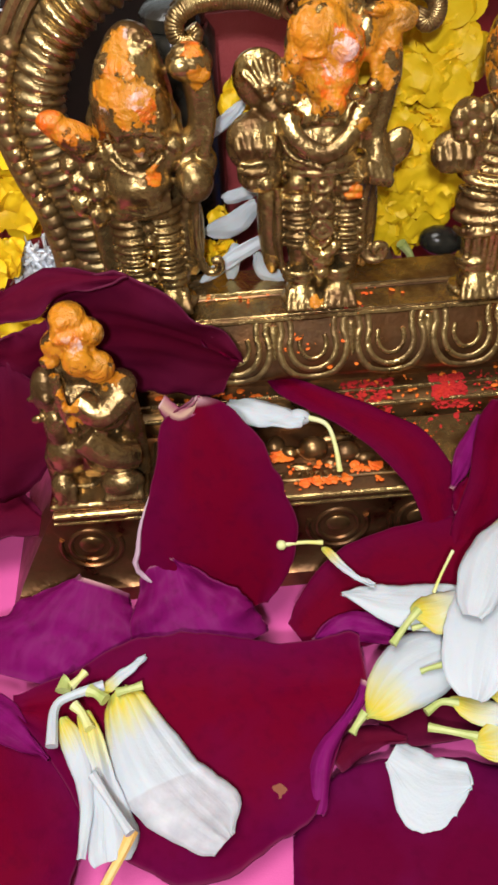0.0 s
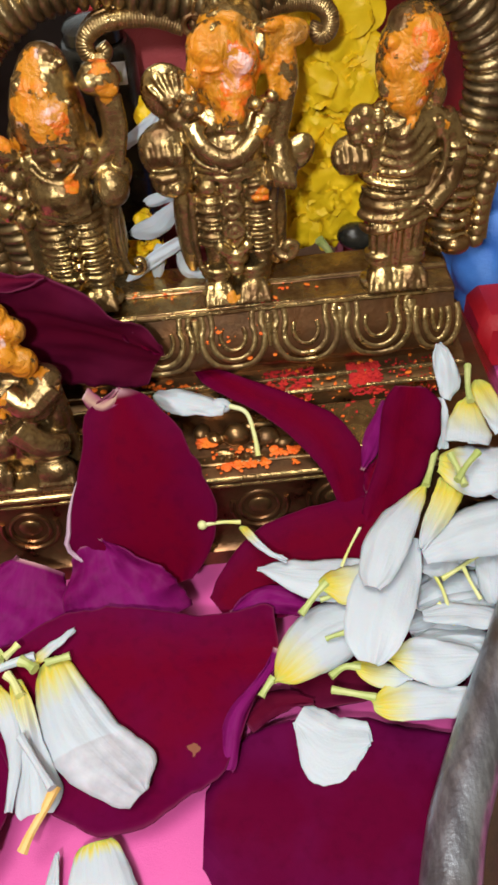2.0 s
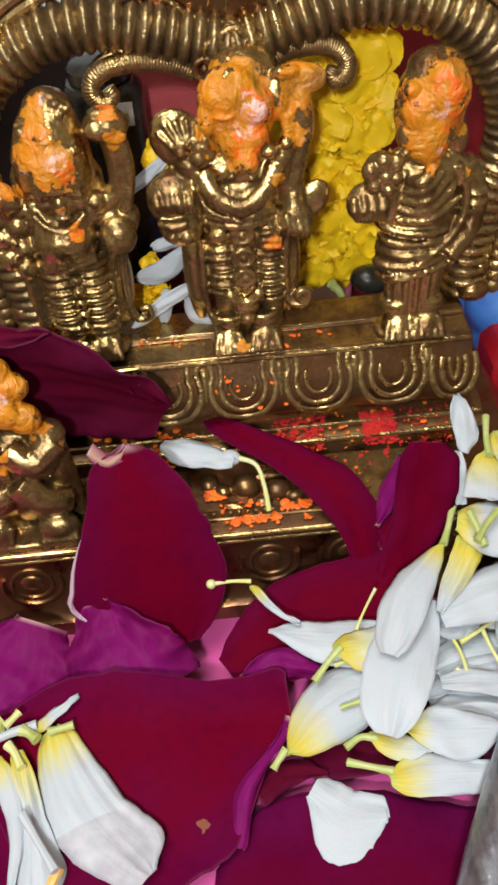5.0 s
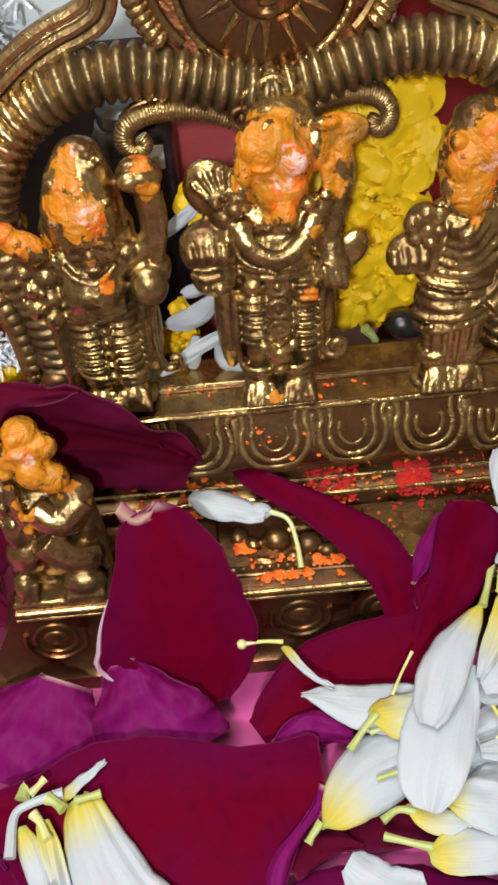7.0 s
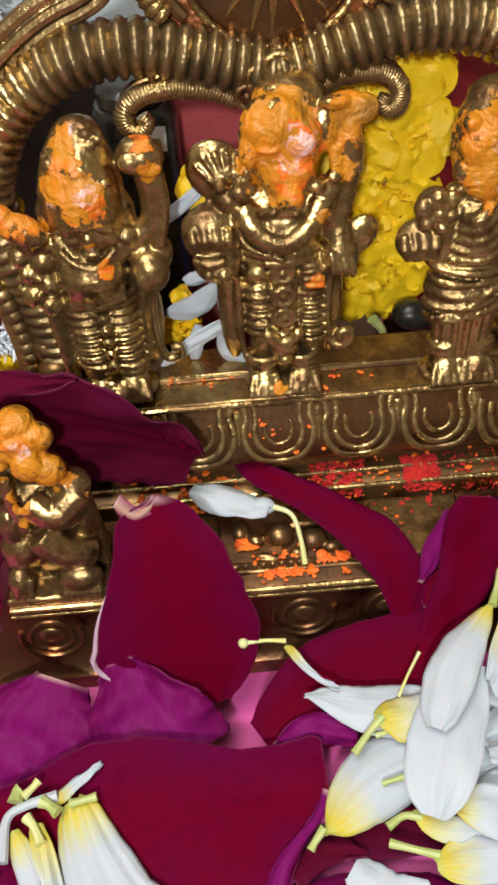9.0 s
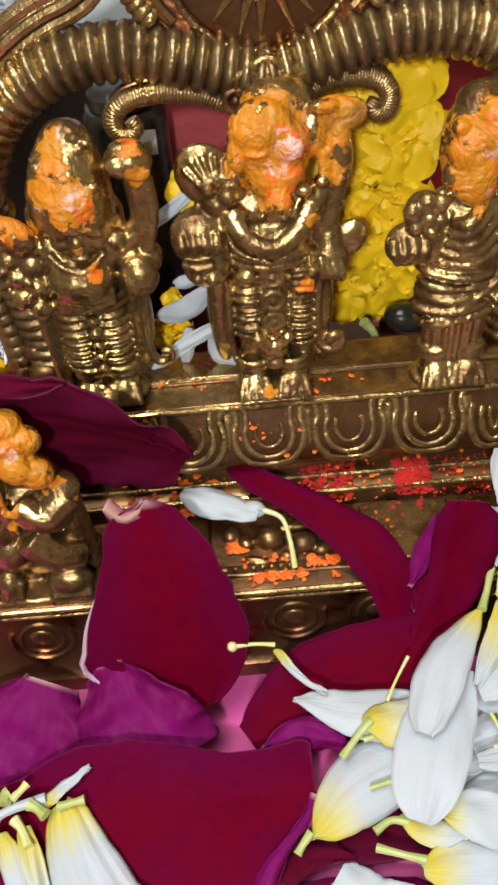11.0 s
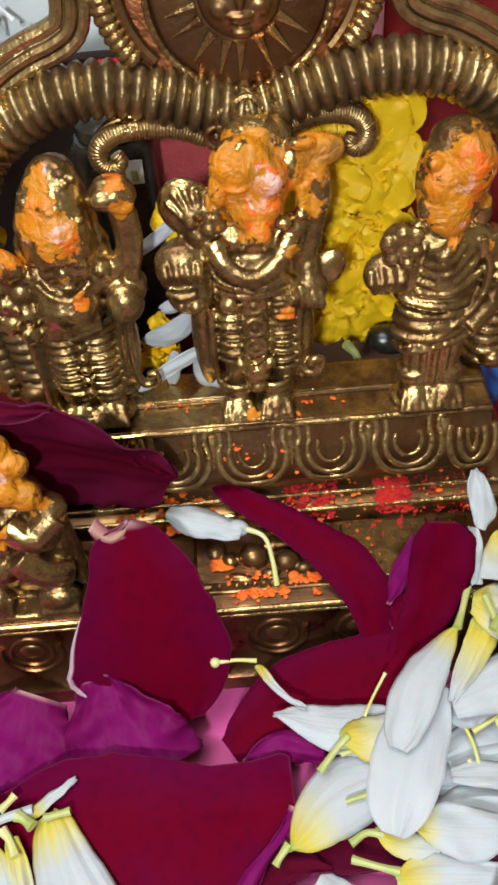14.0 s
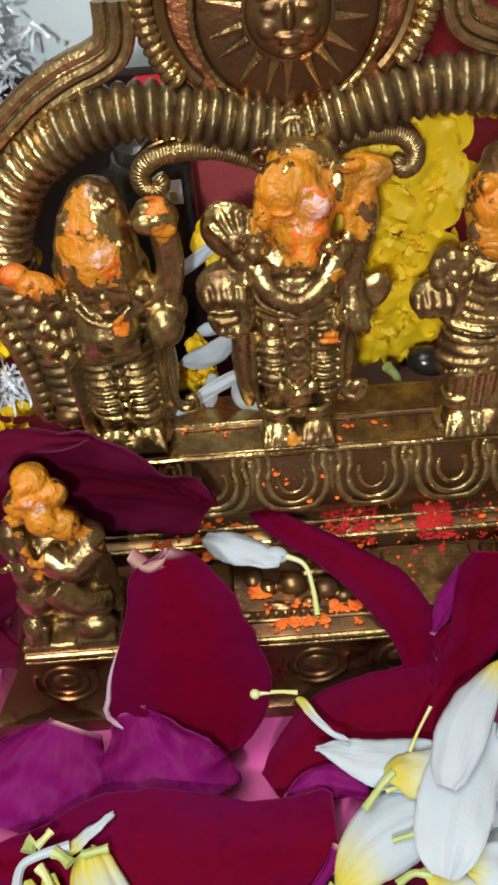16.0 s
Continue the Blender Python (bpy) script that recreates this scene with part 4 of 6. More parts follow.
    for dx, z, r in ((-0.90, 7.26, 0.15), (-0.70, 7.40, 0.14), (-0.52, 7.36, 0.13), (-0.84, 7.02, 0.12), (-0.66, 7.14, 0.12), (-0.50, 7.10, 0.11), (-0.62, 6.92, 0.10)):
        s.ball((x + dx, y - 0.36, z), (r, 0.11, r * 1.15))
    # other arm bent across the hip, with bangles
    s.tube(smooth_line([(x + 0.58, y, 7.1), (x + 0.84, y, 6.5), (x + 0.76, y - 0.16, 5.95), (x + 0.40, y - 0.36, 5.62)], 5), [0.22] * 8 + [0.19] * 8, 10)
    for z in (6.6, 6.42, 6.0):
        s.ball((x + 0.84, y - 0.06, z), (0.22, 0.22, 0.07))
    s.tube(smooth_line([(x + 0.46, y - 0.28, 7.2), (x + 0.64, y - 0.30, 6.6), (x + 0.46, y - 0.36, 6.0), (x - 0.1, y - 0.44, 5.5)], 6), 0.07, 8)
    studs(s, (x + 0.72, y - 0.1, 6.2), (0.24, 0.24, 0.5), 8, 0.05, 12)
    return standing(s, (x, y, 4.0), "statue_brass_draped", "draped brass figure with clasped palms, orange paste over its face",
                    ((x - 0.02, -0.95, 8.12, 0.62), (x + 0.16, -0.85, 8.55, 0.44), (x - 0.02, -1.0, 7.64, 0.40), (x + 0.44, -0.6, 7.7, 0.14), (x + 0.56, -0.75, 7.0, 0.10), (x - 0.4, -0.95, 4.3, 0.08)),
                    ((x + 0.34, -0.8, 8.45, 0.40), (x + 0.30, -0.9, 7.95, 0.24), (x + 0.2, -1.0, 7.55, 0.15)),
                    ((x + 0.04, -0.98, 8.22, 0.14), (x + 0.10, -1.0, 7.55, 0.07)))


def seated_statue():
    s, x, y = Shape(), -3.80, -2.45
    s.box(x - 0.80, x + 0.66, y - 0.75, y + 0.6, 2.0, 2.14, 0.04)
    s.box(x - 0.78, x - 0.1, y - 0.3, y + 0.55, 2.1, 2.85, 0.08)
    # crossed legs, feet, belly
    s.ball((x - 0.08, y, 2.75), (0.62, 0.5, 0.6)).ball((x + 0.22, y - 0.32, 2.85), (0.42, 0.34, 0.32), (0, 20, 10)).ball((x - 0.42, y - 0.3, 2.9), (0.3, 0.3, 0.4))
    for k in range(6):
        s.tube([(x + 0.06 + 0.1 * k, y - 0.72, 2.16), (x + 0.16 + 0.07 * k, y - 0.48, 2.5)], 0.065, 6)
    s.ball((x + 0.3, y - 0.5, 2.35), (0.34, 0.24, 0.24)).ball((x - 0.55, y - 0.45, 2.3), (0.2, 0.26, 0.3))
    for k in range(3):
        s.tube([(x - 0.62 + 0.1 * k, y - 0.68, 2.16), (x - 0.58 + 0.1 * k, y - 0.55, 2.45)], 0.05, 6)
    s.ball((x - 0.05, y + 0.2, 3.3), (0.62, 0.35, 1.3)).ball((x + 0.1, y + 0.1, 2.6), (0.6, 0.5, 0.55))
    s.ball((x - 0.1, y + 0.02, 3.5), (0.5, 0.42, 0.55)).ball((x + 0.28, y - 0.3, 3.6), (0.30, 0.26, 0.22), (0, -20, 0)).ball((x + 0.42, y - 0.1, 4.0), (0.32, 0.28, 0.26), (0, -25, 0))
    s.ball((x - 0.5, y - 0.05, 3.95), (0.24, 0.3, 0.45)).ball((x - 0.45, y - 0.25, 3.4), (0.2, 0.24, 0.42))
    s.ball((x + 0.5, y - 0.15, 3.3), (0.16, 0.2, 0.36)).ball((x + 0.56, y - 0.05, 2.6), (0.1, 0.14, 0.5))
    # head, paste on the face and trunk
    s.ball((x + 0.0, y - 0.05, 4.95), (0.29, 0.32, 0.34)).ball((x - 0.02, y, 5.2), (0.25, 0.28, 0.22)).ball((x + 0.26, y - 0.25, 4.5), (0.24, 0.22, 0.26)).ball((x + 0.05, y - 0.34, 4.66), (0.22, 0.16, 0.24))
    s.ball((x - 0.30, y + 0.05, 4.7), (0.14, 0.2, 0.26)).ball((x - 0.22, y - 0.14, 4.86), (0.20, 0.2, 0.22)).ball((x + 0.24, y - 0.10, 5.0), (0.19, 0.2, 0.22)).ball((x - 0.34, y - 0.2, 4.62), (0.14, 0.12, 0.10))
    s.tube(smooth_line([(x - 0.3, y - 0.35, 4.5), (x - 0.28, y - 0.45, 4.0), (x - 0.2, y - 0.48, 3.5)], 4), 0.08, 8)
    studs(s, (x, y - 0.05, 4.95), (0.28, 0.30, 0.38), 16, 0.08, 96)
    s.tube(smooth_line([(x - 0.1, y - 0.3, 3.95), (x + 0.2, y - 0.42, 3.75), (x + 0.55, y - 0.2, 3.95)], 5), 0.24, 10)
    s.tube(smooth_line([(x - 0.1, y - 0.45, 3.35), (x + 0.2, y - 0.5, 3.0), (x + 0.52, y - 0.35, 2.8)], 5), 0.25, 10)
    s.tube([(x + 0.56, y - 0.15, 4.0), (x + 0.6, y - 0.1, 3.2), (x + 0.58, y - 0.1, 2.2)], 0.13, 8)
    studs(s, (x - 0.05, y - 0.05, 3.5), (0.52, 0.44, 0.6), 20, 0.06, 15)
    studs(s, (x - 0.5, y - 0.1, 3.6), (0.26, 0.3, 0.7), 14, 0.06, 17)
    s.v = [((a - x) * 1.14 + x - 0.06, b, (c - 2.0) * 1.07 + 2.0) for a, b, c in s.v]
    at = (x, y, 2.0)
    mat = brass("statue_brass_seated", gold=(0.44, 0.30, 0.13), dull=(0.13, 0.075, 0.03), white=((-0.02, -0.4, 3.2, 0.14), (0.2, -0.5, 3.3, 0.1)), paste=((-0.04, -0.22, 3.2, 0.62), (-0.05, -0.1, 3.6, 0.4), (0.25, -0.35, 2.68, 0.40), (-0.25, -0.5, 2.15, 0.14), (-0.27, -0.5, 2.4, 0.15), (-0.22, -0.5, 1.85, 0.13), (0.52, -0.2, 2.05, 0.17), (-0.3, -0.3, 2.75, 0.24)))
    return statue("seated_statue", s, at, mat, "small seated brass figure with orange paste on its head", 0.027, 3)


middle_statue()
left_statue()
right_statue()
seated_statue()

# ---------------- rose petals ----------------
def rose_petal(spine, left, right, material, label, **more):
    thick = more.pop("thick", 0.03)
    ob = solid("rose_petal", sheet(spine, left, right, **more), material, tuple(spine[0]), label, "petal", group="rose petals")
    return thicken(ob, thick)


broad = rose_petal([(-5.34, -6.08, 0.87), (-2.69, -6.39, 0.95), (0.1, -6.29, 0.84)], [0.21, 0.21, 0.25, 0.33, 0.43, 0.54, 0.73, 0.94, 1.12, 1.17, 1.18, 1.14, 1, 0.92, 0.88, 0.84, 0.87, 0.94, 0.98, 0.88, 0.88], [0.01, 0.01, 0.1, 0.28, 0.49, 0.77, 1.15, 1.61, 2.02, 2.28, 2.38, 2.28, 2.06, 1.85, 1.66, 1.13, 0.51, 0.3, 0.14, 0.08, 0.08], ROSE_BROAD, "broad crimson rose petal lying on the pink sheet", up=(0, -0.21, 0.98), soft=5, cup=0.02, rim=0.06, ripple=0.07, seed=3, nu=41, nv=60)
thicken(part("rolled_rim", sheet([(0.06, -6.17, 0.97), (-0.24, -6.64, 0.9), (-0.71, -7.16, 0.83), (-0.9, -7.96, 0.62)], [0.08, 0.09, 0.12, 0.05, 0.14, 0.17, 0.15, 0.13, 0.06], [0.07, 0.06, 0.03, 0.07, 0.1, 0.15, 0.18, 0.15, 0.13], up=(0, -0.21, 0.98), soft=5, cup=-0.25, ripple=0.03, seed=71), ROSE_MAGENTA, broad, "rolled purple rim"), 0.03)
leaning = rose_petal([(-2.17, -2.78, 3.96), (-1.96, -3.66, 2.61), (-1.55, -4.58, 0.83)], [0.01, 0.24, 0.5, 0.68, 0.92, 0.99, 1.08, 1.12, 1.02, 0.81, 0.55, 0.3, 0.27], [0.01, 0.03, 0.58, 0.69, 0.82, 1.03, 1.34, 1.58, 1.49, 0.67, 0.37, 0.13, 0.09], ROSE, "crimson rose petal with a pale root leaning on the plinth", up=(0, -0.87, 0.5), soft=5, cup=0.02, ripple=0.04, seed=8, nu=25, nv=36)
rim_line = [tuple((leaning.location + leaning.data.vertices[i * 25 + 24].co) / CM) for i in range(15, 29)]
part("pale_rim", Shape().tube(rim_line, [0.045 * math.sin(math.pi * (k + 0.3) / 14) for k in range(14)], 6), plain("pale_petal_edge", (0.52, 0.40, 0.48), (0.44, 0.26, 0.36), 3.0, 0.5), leaning, "pale pinkish white rim")
tall = rose_petal([(-4.35, -1.92, 4.77), (-2.84, -1.89, 4.59), (-1.4, -1.77, 3.76)], [0.44, 0.52, 0.92, 1.07, 1.14, 0.9, 0.58, 0.48, 0.32, 0.15, 0.06], [0.75, 0.81, 1.22, 1.34, 1.31, 1.26, 1.17, 1.04, 0.82, 0.67, 0.65], ROSE_DARK, "dark maroon rose petal standing behind the seated statue", up=(0, -0.99, -0.12), soft=5, cup=0.04, rim=0.05, ripple=0.10, fold=0.2, seed=5, nu=29, nv=44)
thicken(part("folded_flap", sheet([(-2.0, -1.74, 4.38), (-1.72, -1.80, 4.12), (-1.42, -1.74, 3.8)], [0.02, 0.06, 0.10, 0.12, 0.09, 0.02], [0.02, 0.08, 0.12, 0.12, 0.08, 0.02], up=(0.1, -1, 0.25), cup=-0.15, ripple=0.08, seed=75), ROSE, tall, "folded crimson flap"), 0.03)
rose_petal([(-5.14, -2.48, 5.55), (-4.06, -2.14, 5.84), (-2.96, -2.14, 5.83)], [0.05, 0.11, 0.18, 0.17, 0.21, 0.24, 0.17, 0.1, 0.06, 0.03, 0.02], [0.24, 0.24, 0.26, 0.33, 0.4, 0.22, 0.18, 0.16, 0.1, 0.02, 0.01], ROSE_DARK, "purplish rose petal bent forward over the seated statue", up=(0, -0.64, 0.77), soft=5, cup=0.05, ripple=0.10, seed=45, nu=17, nv=34)
rose_petal([(-1.05, -0.74, 2.72), (0.08, -1.86, 2.74), (1.26, -2.93, 2.52), (1.75, -4.01, 1.15)], [0.02, 0.02, 0.05, 0.09, 0.17, 0.3, 0.31, 0.45, 0.53, 0.42, 0.31, 0.24, 0.23], [0.04, 0.06, 0.18, 0.31, 0.32, 0.25, 0.38, 0.43, 0.3, 0.21, 0.18, 0.16, 0.16], ROSE_PLAIN, "narrow curled maroon rose petal across the plinth", up=(0, -0.44, 0.9), soft=5, cup=-0.06, ripple=0.04, seed=2, nu=21, nv=48)
rose_petal([(-0.88, -5.15, 0.8), (0.33, -4.49, 1.16), (2.4, -4.18, 1.34)], [0.21, 0.24, 0.4, 0.5, 0.64, 0.68, 0.69, 0.7, 0.63, 0.49, 0.44], [0.36, 0.4, 0.64, 0.87, 0.99, 1.03, 1.03, 0.9, 0.75, 0.49, 0.44], ROSE_PLAIN, "crimson rose petal tucked beneath white petals", up=(0, -0.49, 0.87), soft=5, cup=-0.03, ripple=0.04, seed=6)
upright = rose_petal([(1.96, -4.17, 1.23), (2.54, -3.46, 2.28), (2.79, -2.92, 3.46)], [0.2, 0.21, 0.26, 0.33, 0.34, 0.36, 0.42, 0.44, 0.42, 0.31, 0.27], [0.07, 0.1, 0.25, 0.37, 0.5, 0.57, 0.63, 0.6, 0.57, 0.35, 0.22], ROSE_PLAIN, "upright crimson rose petal with a rolled rim", up=(0, -0.87, 0.5), soft=5, cup=0.06, rim=-0.1, ripple=0.05, seed=9)
thicken(part("folded_flap", sheet([(1.9, -3.44, 2.06), (2.11, -3.22, 2.51), (2.33, -2.93, 3.2)], [0.01, 0.04, 0.14, 0.17, 0.1, 0.03, 0.01], [0.03, 0.08, 0.17, 0.15, 0.09, 0.04, 0.02], up=(0, -0.88, 0.48), soft=5, cup=-0.2, ripple=0.03, seed=77), ROSE_MAGENTA, upright, "magenta flap folded over the rim"), 0.03)
thicken(part("rolled_flap", sheet([(1.98, -3.72, 1.75), (2.06, -3.5, 1.98), (2.2, -3.38, 2.2)], [0.02, 0.08, 0.11, 0.10, 0.06, 0.01], [0.02, 0.08, 0.12, 0.12, 0.08, 0.01], up=(0, -0.88, 0.48), cup=-0.4, ripple=0.05, seed=78), ROSE, upright, "crimson roll below the flap"), 0.03)
rose_petal([(-4.28, -4.05, 1.31), (-4.58, -4.75, 0.99), (-4.89, -5.51, 0.47)], [0.76, 0.78, 0.9, 0.95, 1.08, 1.14, 1.07, 0.73, 0.4, 0.11, 0.05], [0.06, 0.11, 0.34, 0.64, 0.9, 1.03, 1.55, 1.63, 1.57, 1.53, 1.53], ROSE_MAGENTA, "magenta rose petal with a creased pale root", up=(0, -0.5, 0.87), soft=5, cup=-0.05, ripple=0.14, fold=0.16, seed=11, nu=33, nv=40)
rose_petal([(-2.83, -4.06, 1.68), (-2.62, -4.71, 1.26), (-2.32, -5.41, 0.7)], [0.01, 0.05, 0.2, 0.38, 0.53, 0.88, 0.98, 1.03, 1.05, 1.06, 1.07], [0.43, 0.48, 0.53, 0.65, 0.83, 0.99, 1.05, 0.87, 0.43, 0.14, 0.09], ROSE_MAGENTA, "magenta rose petal showing its veined underside", up=(0, -0.59, 0.81), soft=5, cup=-0.08, ripple=0.12, fold=0.16, seed=14, nu=33, nv=40)
rose_petal([(-0.64, -5.43, 0.96), (-0.04, -5.21, 1.06), (0.64, -5.39, 0.98)], [0.01, 0.07, 0.15, 0.21, 0.2, 0.17, 0.04], [0.05, 0.08, 0.22, 0.29, 0.23, 0.19, 0.18], ROSE_MAGENTA, "small curled magenta rose petal", up=(0, -0.4, 0.92), soft=5, cup=-0.3, ripple=0.08, seed=23)
rose_petal([(-5.52, -6.48, 0.72), (-5.45, -7.84, 0.62), (-5.35, -9.35, 0.5)], [0.14, 0.22, 0.6, 0.97, 1.18, 1.21, 1.15, 1.05, 0.86, 0.71, 0.68], [1.34, 1.33, 1.31, 1.27, 1.22, 1.16, 1.11, 1.07, 1.04, 0.56, 0.32], ROSE_BROAD, "maroon rose petal with a curled magenta rim on the sheet", up=(0, -0.08, 1), soft=5, cup=-0.04, ripple=0.07, seed=17, nu=33, nv=40)
rose_petal([(-6.03, -5.99, 0.96), (-5.41, -6.18, 0.95), (-4.7, -6.94, 0.92)], [0.31, 0.32, 0.3, 0.15, 0.04, 0.01, 0.01], [0.05, 0.31, 0.46, 0.39, 0.21, 0.01, 0.01], ROSE_MAGENTA, "rolled magenta rim of a rose petal with a pale tip", up=(0, -0.04, 1), soft=5, cup=-0.3, ripple=0.04, seed=33)
rose_petal([(-1.31, -8.55, 0.35), (0.69, -8.75, 0.38), (3.27, -9.18, 0.31)], [0.42, 0.48, 1.03, 1.33, 1.48, 1.54, 1.55, 1.52, 1.49, 1.46, 1.45, 1.45, 1.45], [0.67, 0.73, 1.22, 1.56, 1.98, 1.97, 1.95, 1.91, 1.87, 1.83, 1.81, 0.82, 0.62], ROSE_WIDE, "wide maroon rose petal lying flat on the sheet", up=(0, -0.07, 1), soft=5, cup=-0.03, rim=-0.04, ripple=0.06, seed=21, nu=33, nv=48)
rose_petal([(-0.56, -7.25, 0.6), (-0.13, -6.95, 0.62), (0.55, -6.99, 0.62)], [0.03, 0.07, 0.17, 0.27, 0.21, 0.07, 0.01], [0.14, 0.18, 0.21, 0.21, 0.09, 0.05, 0.04], ROSE_DARK, "curled dark rose petal rim under the broad petal", up=(0, -0.07, 1), soft=5, cup=-0.2, ripple=0.05, seed=53)
rose_petal([(-6.76, -2.07, 1.25), (-5.79, -2.11, 1.25), (-4.84, -2.83, 1.16)], [1.32, 1.32, 1.32, 0.25, 0.1, 0.04, 0.01], [0.19, 0.9, 0.9, 0.89, 0.6, 0.22, 0.08], ROSE_DARK, "maroon rose petal beside the plinth", up=(0, -0.12, 0.99), soft=5, cup=-0.1, ripple=0.06, seed=27)
rose_petal([(-5.85, -2.18, 3), (-5.13, -2.2, 2.93), (-4.3, -2.17, 3.04)], [0.35, 0.8, 1.33, 1.34, 1.26, 1.04, 0.58, 0.27, 0.19], [1.45, 1.45, 1.44, 1.44, 0.91, 0.59, 0.34, 0.11, 0.05], ROSE_DARK, "maroon rose petal standing on edge beside the statue", up=(0, -0.96, 0.29), soft=5, cup=-0.15, ripple=0.06, seed=29)
rose_petal([(-5.38, -1.72, 4.33), (-4.84, -1.73, 4.22), (-4.25, -1.71, 4.48)], [0.18, 0.23, 0.39, 0.43, 0.42, 0.32, 0.27], [0.19, 0.23, 0.35, 0.68, 0.29, 0.1, 0.04], ROSE_DARK, "dark maroon rose petal in the shade of another", up=(0, -1, 0.08), soft=5, cup=-0.1, ripple=0.06, seed=47)
rose_petal([(0.2, -6.6, 0.45), (1.6, -6.2, 0.6), (3.2, -6.3, 0.5)], [0.3, 0.7, 0.9, 0.9, 0.8, 0.3], [0.3, 0.6, 0.8, 0.9, 0.8, 0.3], ROSE_DARK, "maroon rose petal under a heap of white petals", cup=-0.05, ripple=0.05, seed=31)
rose_petal([(-2.73, -2.82, 3.89), (-2.42, -2.93, 3.74), (-2.06, -2.78, 3.95)], [0.18, 0.17, 0.15, 0.13, 0.02, 0.04, 0.05], [0.03, 0.08, 0.15, 0.09, 0.12, 0.07, 0.05], ROSE_ROOT, "curled pale root of a rose petal", up=(0, -0.82, 0.57), soft=5, cup=-0.4, ripple=0.03, seed=35)


# ---------------- white petals ----------------
def stalk(line, r, material, parent, label=""):
    pts = smooth_line(line, 9)
    return part("stalk", Shape().tube(pts, [r * 0.62 * (1.0 - 0.3 * math.sin(3.1 * i / len(pts))) for i in range(len(pts))], 8, up=(0, 0, 1)), material, parent, label)


def white_petal(spine, left, right, label, material=None, stub=None, stub_material=None, taper=True, **more):
    material = material or WHITE
    if taper:
        left, right = ([t[0] * 0.5, t[1] * 0.82, *t[2:-1], t[-1] * 0.7] for t in (left, right))
    ob = thing("white_petal", spine[0], label, "petal", group="white petals")
    blade = part("blade", sheet(spine, left, right, **more), material, ob)
    thicken(blade, 0.03)
    if stub:
        stalk(stub, 0.12, stub_material or GREEN, ob, "pale green stub")
    return ob


# two folded ones on the broad crimson petal
white_petal([(-3.63, -6.04, 1.16), (-3.05, -7.23, 1.11), (-2.12, -8.24, 0.87)], [0.05, 0.12, 0.27, 0.31, 0.37, 0.42, 0.45, 0.44, 0.49, 0.51, 0.46, 0.07, 0.05], [0.22, 0.24, 0.4, 0.48, 0.55, 0.63, 0.72, 0.68, 0.59, 0.52, 0.46, 0.34, 0.33], "broad white petal with a yellow root on a rose petal", WHITE_BRUISED, [(-3.69, -6.16, 1.27), (-3.51, -6.13, 1.27), (-3.29, -6.09, 1.28)], cup=-0.32, fold=0.35, ripple=0.05, seed=1, nu=21, nv=30, up=(0, -0.12, 0.99), taper=False, soft=5)
white_petal([(-4.5, -6.43, 1.17), (-4.15, -7.27, 1.07), (-4.15, -8.37, 0.93)], [0.07, 0.1, 0.17, 0.15, 0.14, 0.14, 0.1, 0.07, 0.06], [0.05, 0.12, 0.18, 0.2, 0.14, 0.05, 0.04, 0.05, 0.06], "slender curved white petal with a yellow root", cup=-0.5, ripple=0.03, seed=2, up=(0, -0.12, 0.99), taper=False, soft=5)
white_petal([(-4.16, -6.36, 1.15), (-3.9, -7.36, 1.03), (-3.76, -8.44, 0.9)], [0.07, 0.09, 0.14, 0.15, 0.19, 0.33, 0.44, 0.31, 0.24], [0.11, 0.13, 0.15, 0.13, 0.14, 0.21, 0.3, 0.29, 0.21], "folded white petal with a yellow root", WHITE_LONG, cup=-0.3, fold=0.4, ripple=0.04, seed=4, up=(0, -0.12, 0.99), taper=False, soft=5)
wisp = thing("wilted_floret", (-4.6, -5.8, 1.1), "wilted white floret with a twisted stalk", "floret")
stalk([(-4.61, -6.87, 1.17), (-4.6, -6.3, 1.21), (-4.36, -6.12, 1.22), (-3.88, -6.01, 1.23)], 0.15, WHITE_PURE, wisp)
thicken(part("blade", sheet([(-3.94, -6.11, 1.22), (-3.66, -5.87, 1.24), (-3.26, -5.59, 1.26)], [0.05, 0.10, 0.10, 0.08, 0.05, 0.01], [0.05, 0.10, 0.10, 0.08, 0.05, 0.01], cup=-0.4, ripple=0.02, seed=81), WHITE_LONG, wisp), 0.03)
stalk([(-4.48, -6.08, 1.3), (-4.46, -5.94, 1.31), (-4.42, -5.9, 1.31)], 0.20, GREEN, wisp)
stalk([(-4.37, -6.02, 1.31), (-4.25, -5.9, 1.31), (-4.16, -5.8, 1.32)], 0.12, STRAP, wisp)
stalk([(-4.09, -6.1, 1.3), (-3.97, -6.17, 1.3), (-3.84, -6.28, 1.29)], 0.17, GREEN, wisp)
stalk([(-4.32, -6.27, 1.21), (-4.19, -6.42, 1.2), (-4.07, -6.66, 1.19)], 0.14, STRAP, wisp)
stalk([(-3.98, -7.37, 1.22), (-3.73, -7.76, 1.19), (-3.45, -8.19, 1.16)], 0.13, WHITE_PURE, wisp)
stalk([(-3.45, -8.07, 0.96), (-3.59, -8.33, 0.89), (-3.83, -8.66, 0.74), (-3.95, -8.86, 0.64)], 0.15, WILTED, wisp)
white_petal([(-2.95, -8.72, 0.36), (-2.8, -9.5, 0.38), (-2.5, -10.6, 0.2)], [0.42, 0.46, 0.5, 0.5, 0.5, 0.2], [0.42, 0.46, 0.5, 0.5, 0.5, 0.2], "white petal with a yellow root on the pink sheet", WHITE_SHORT, cup=-0.2, fold=0.3, ripple=0.03, seed=6)
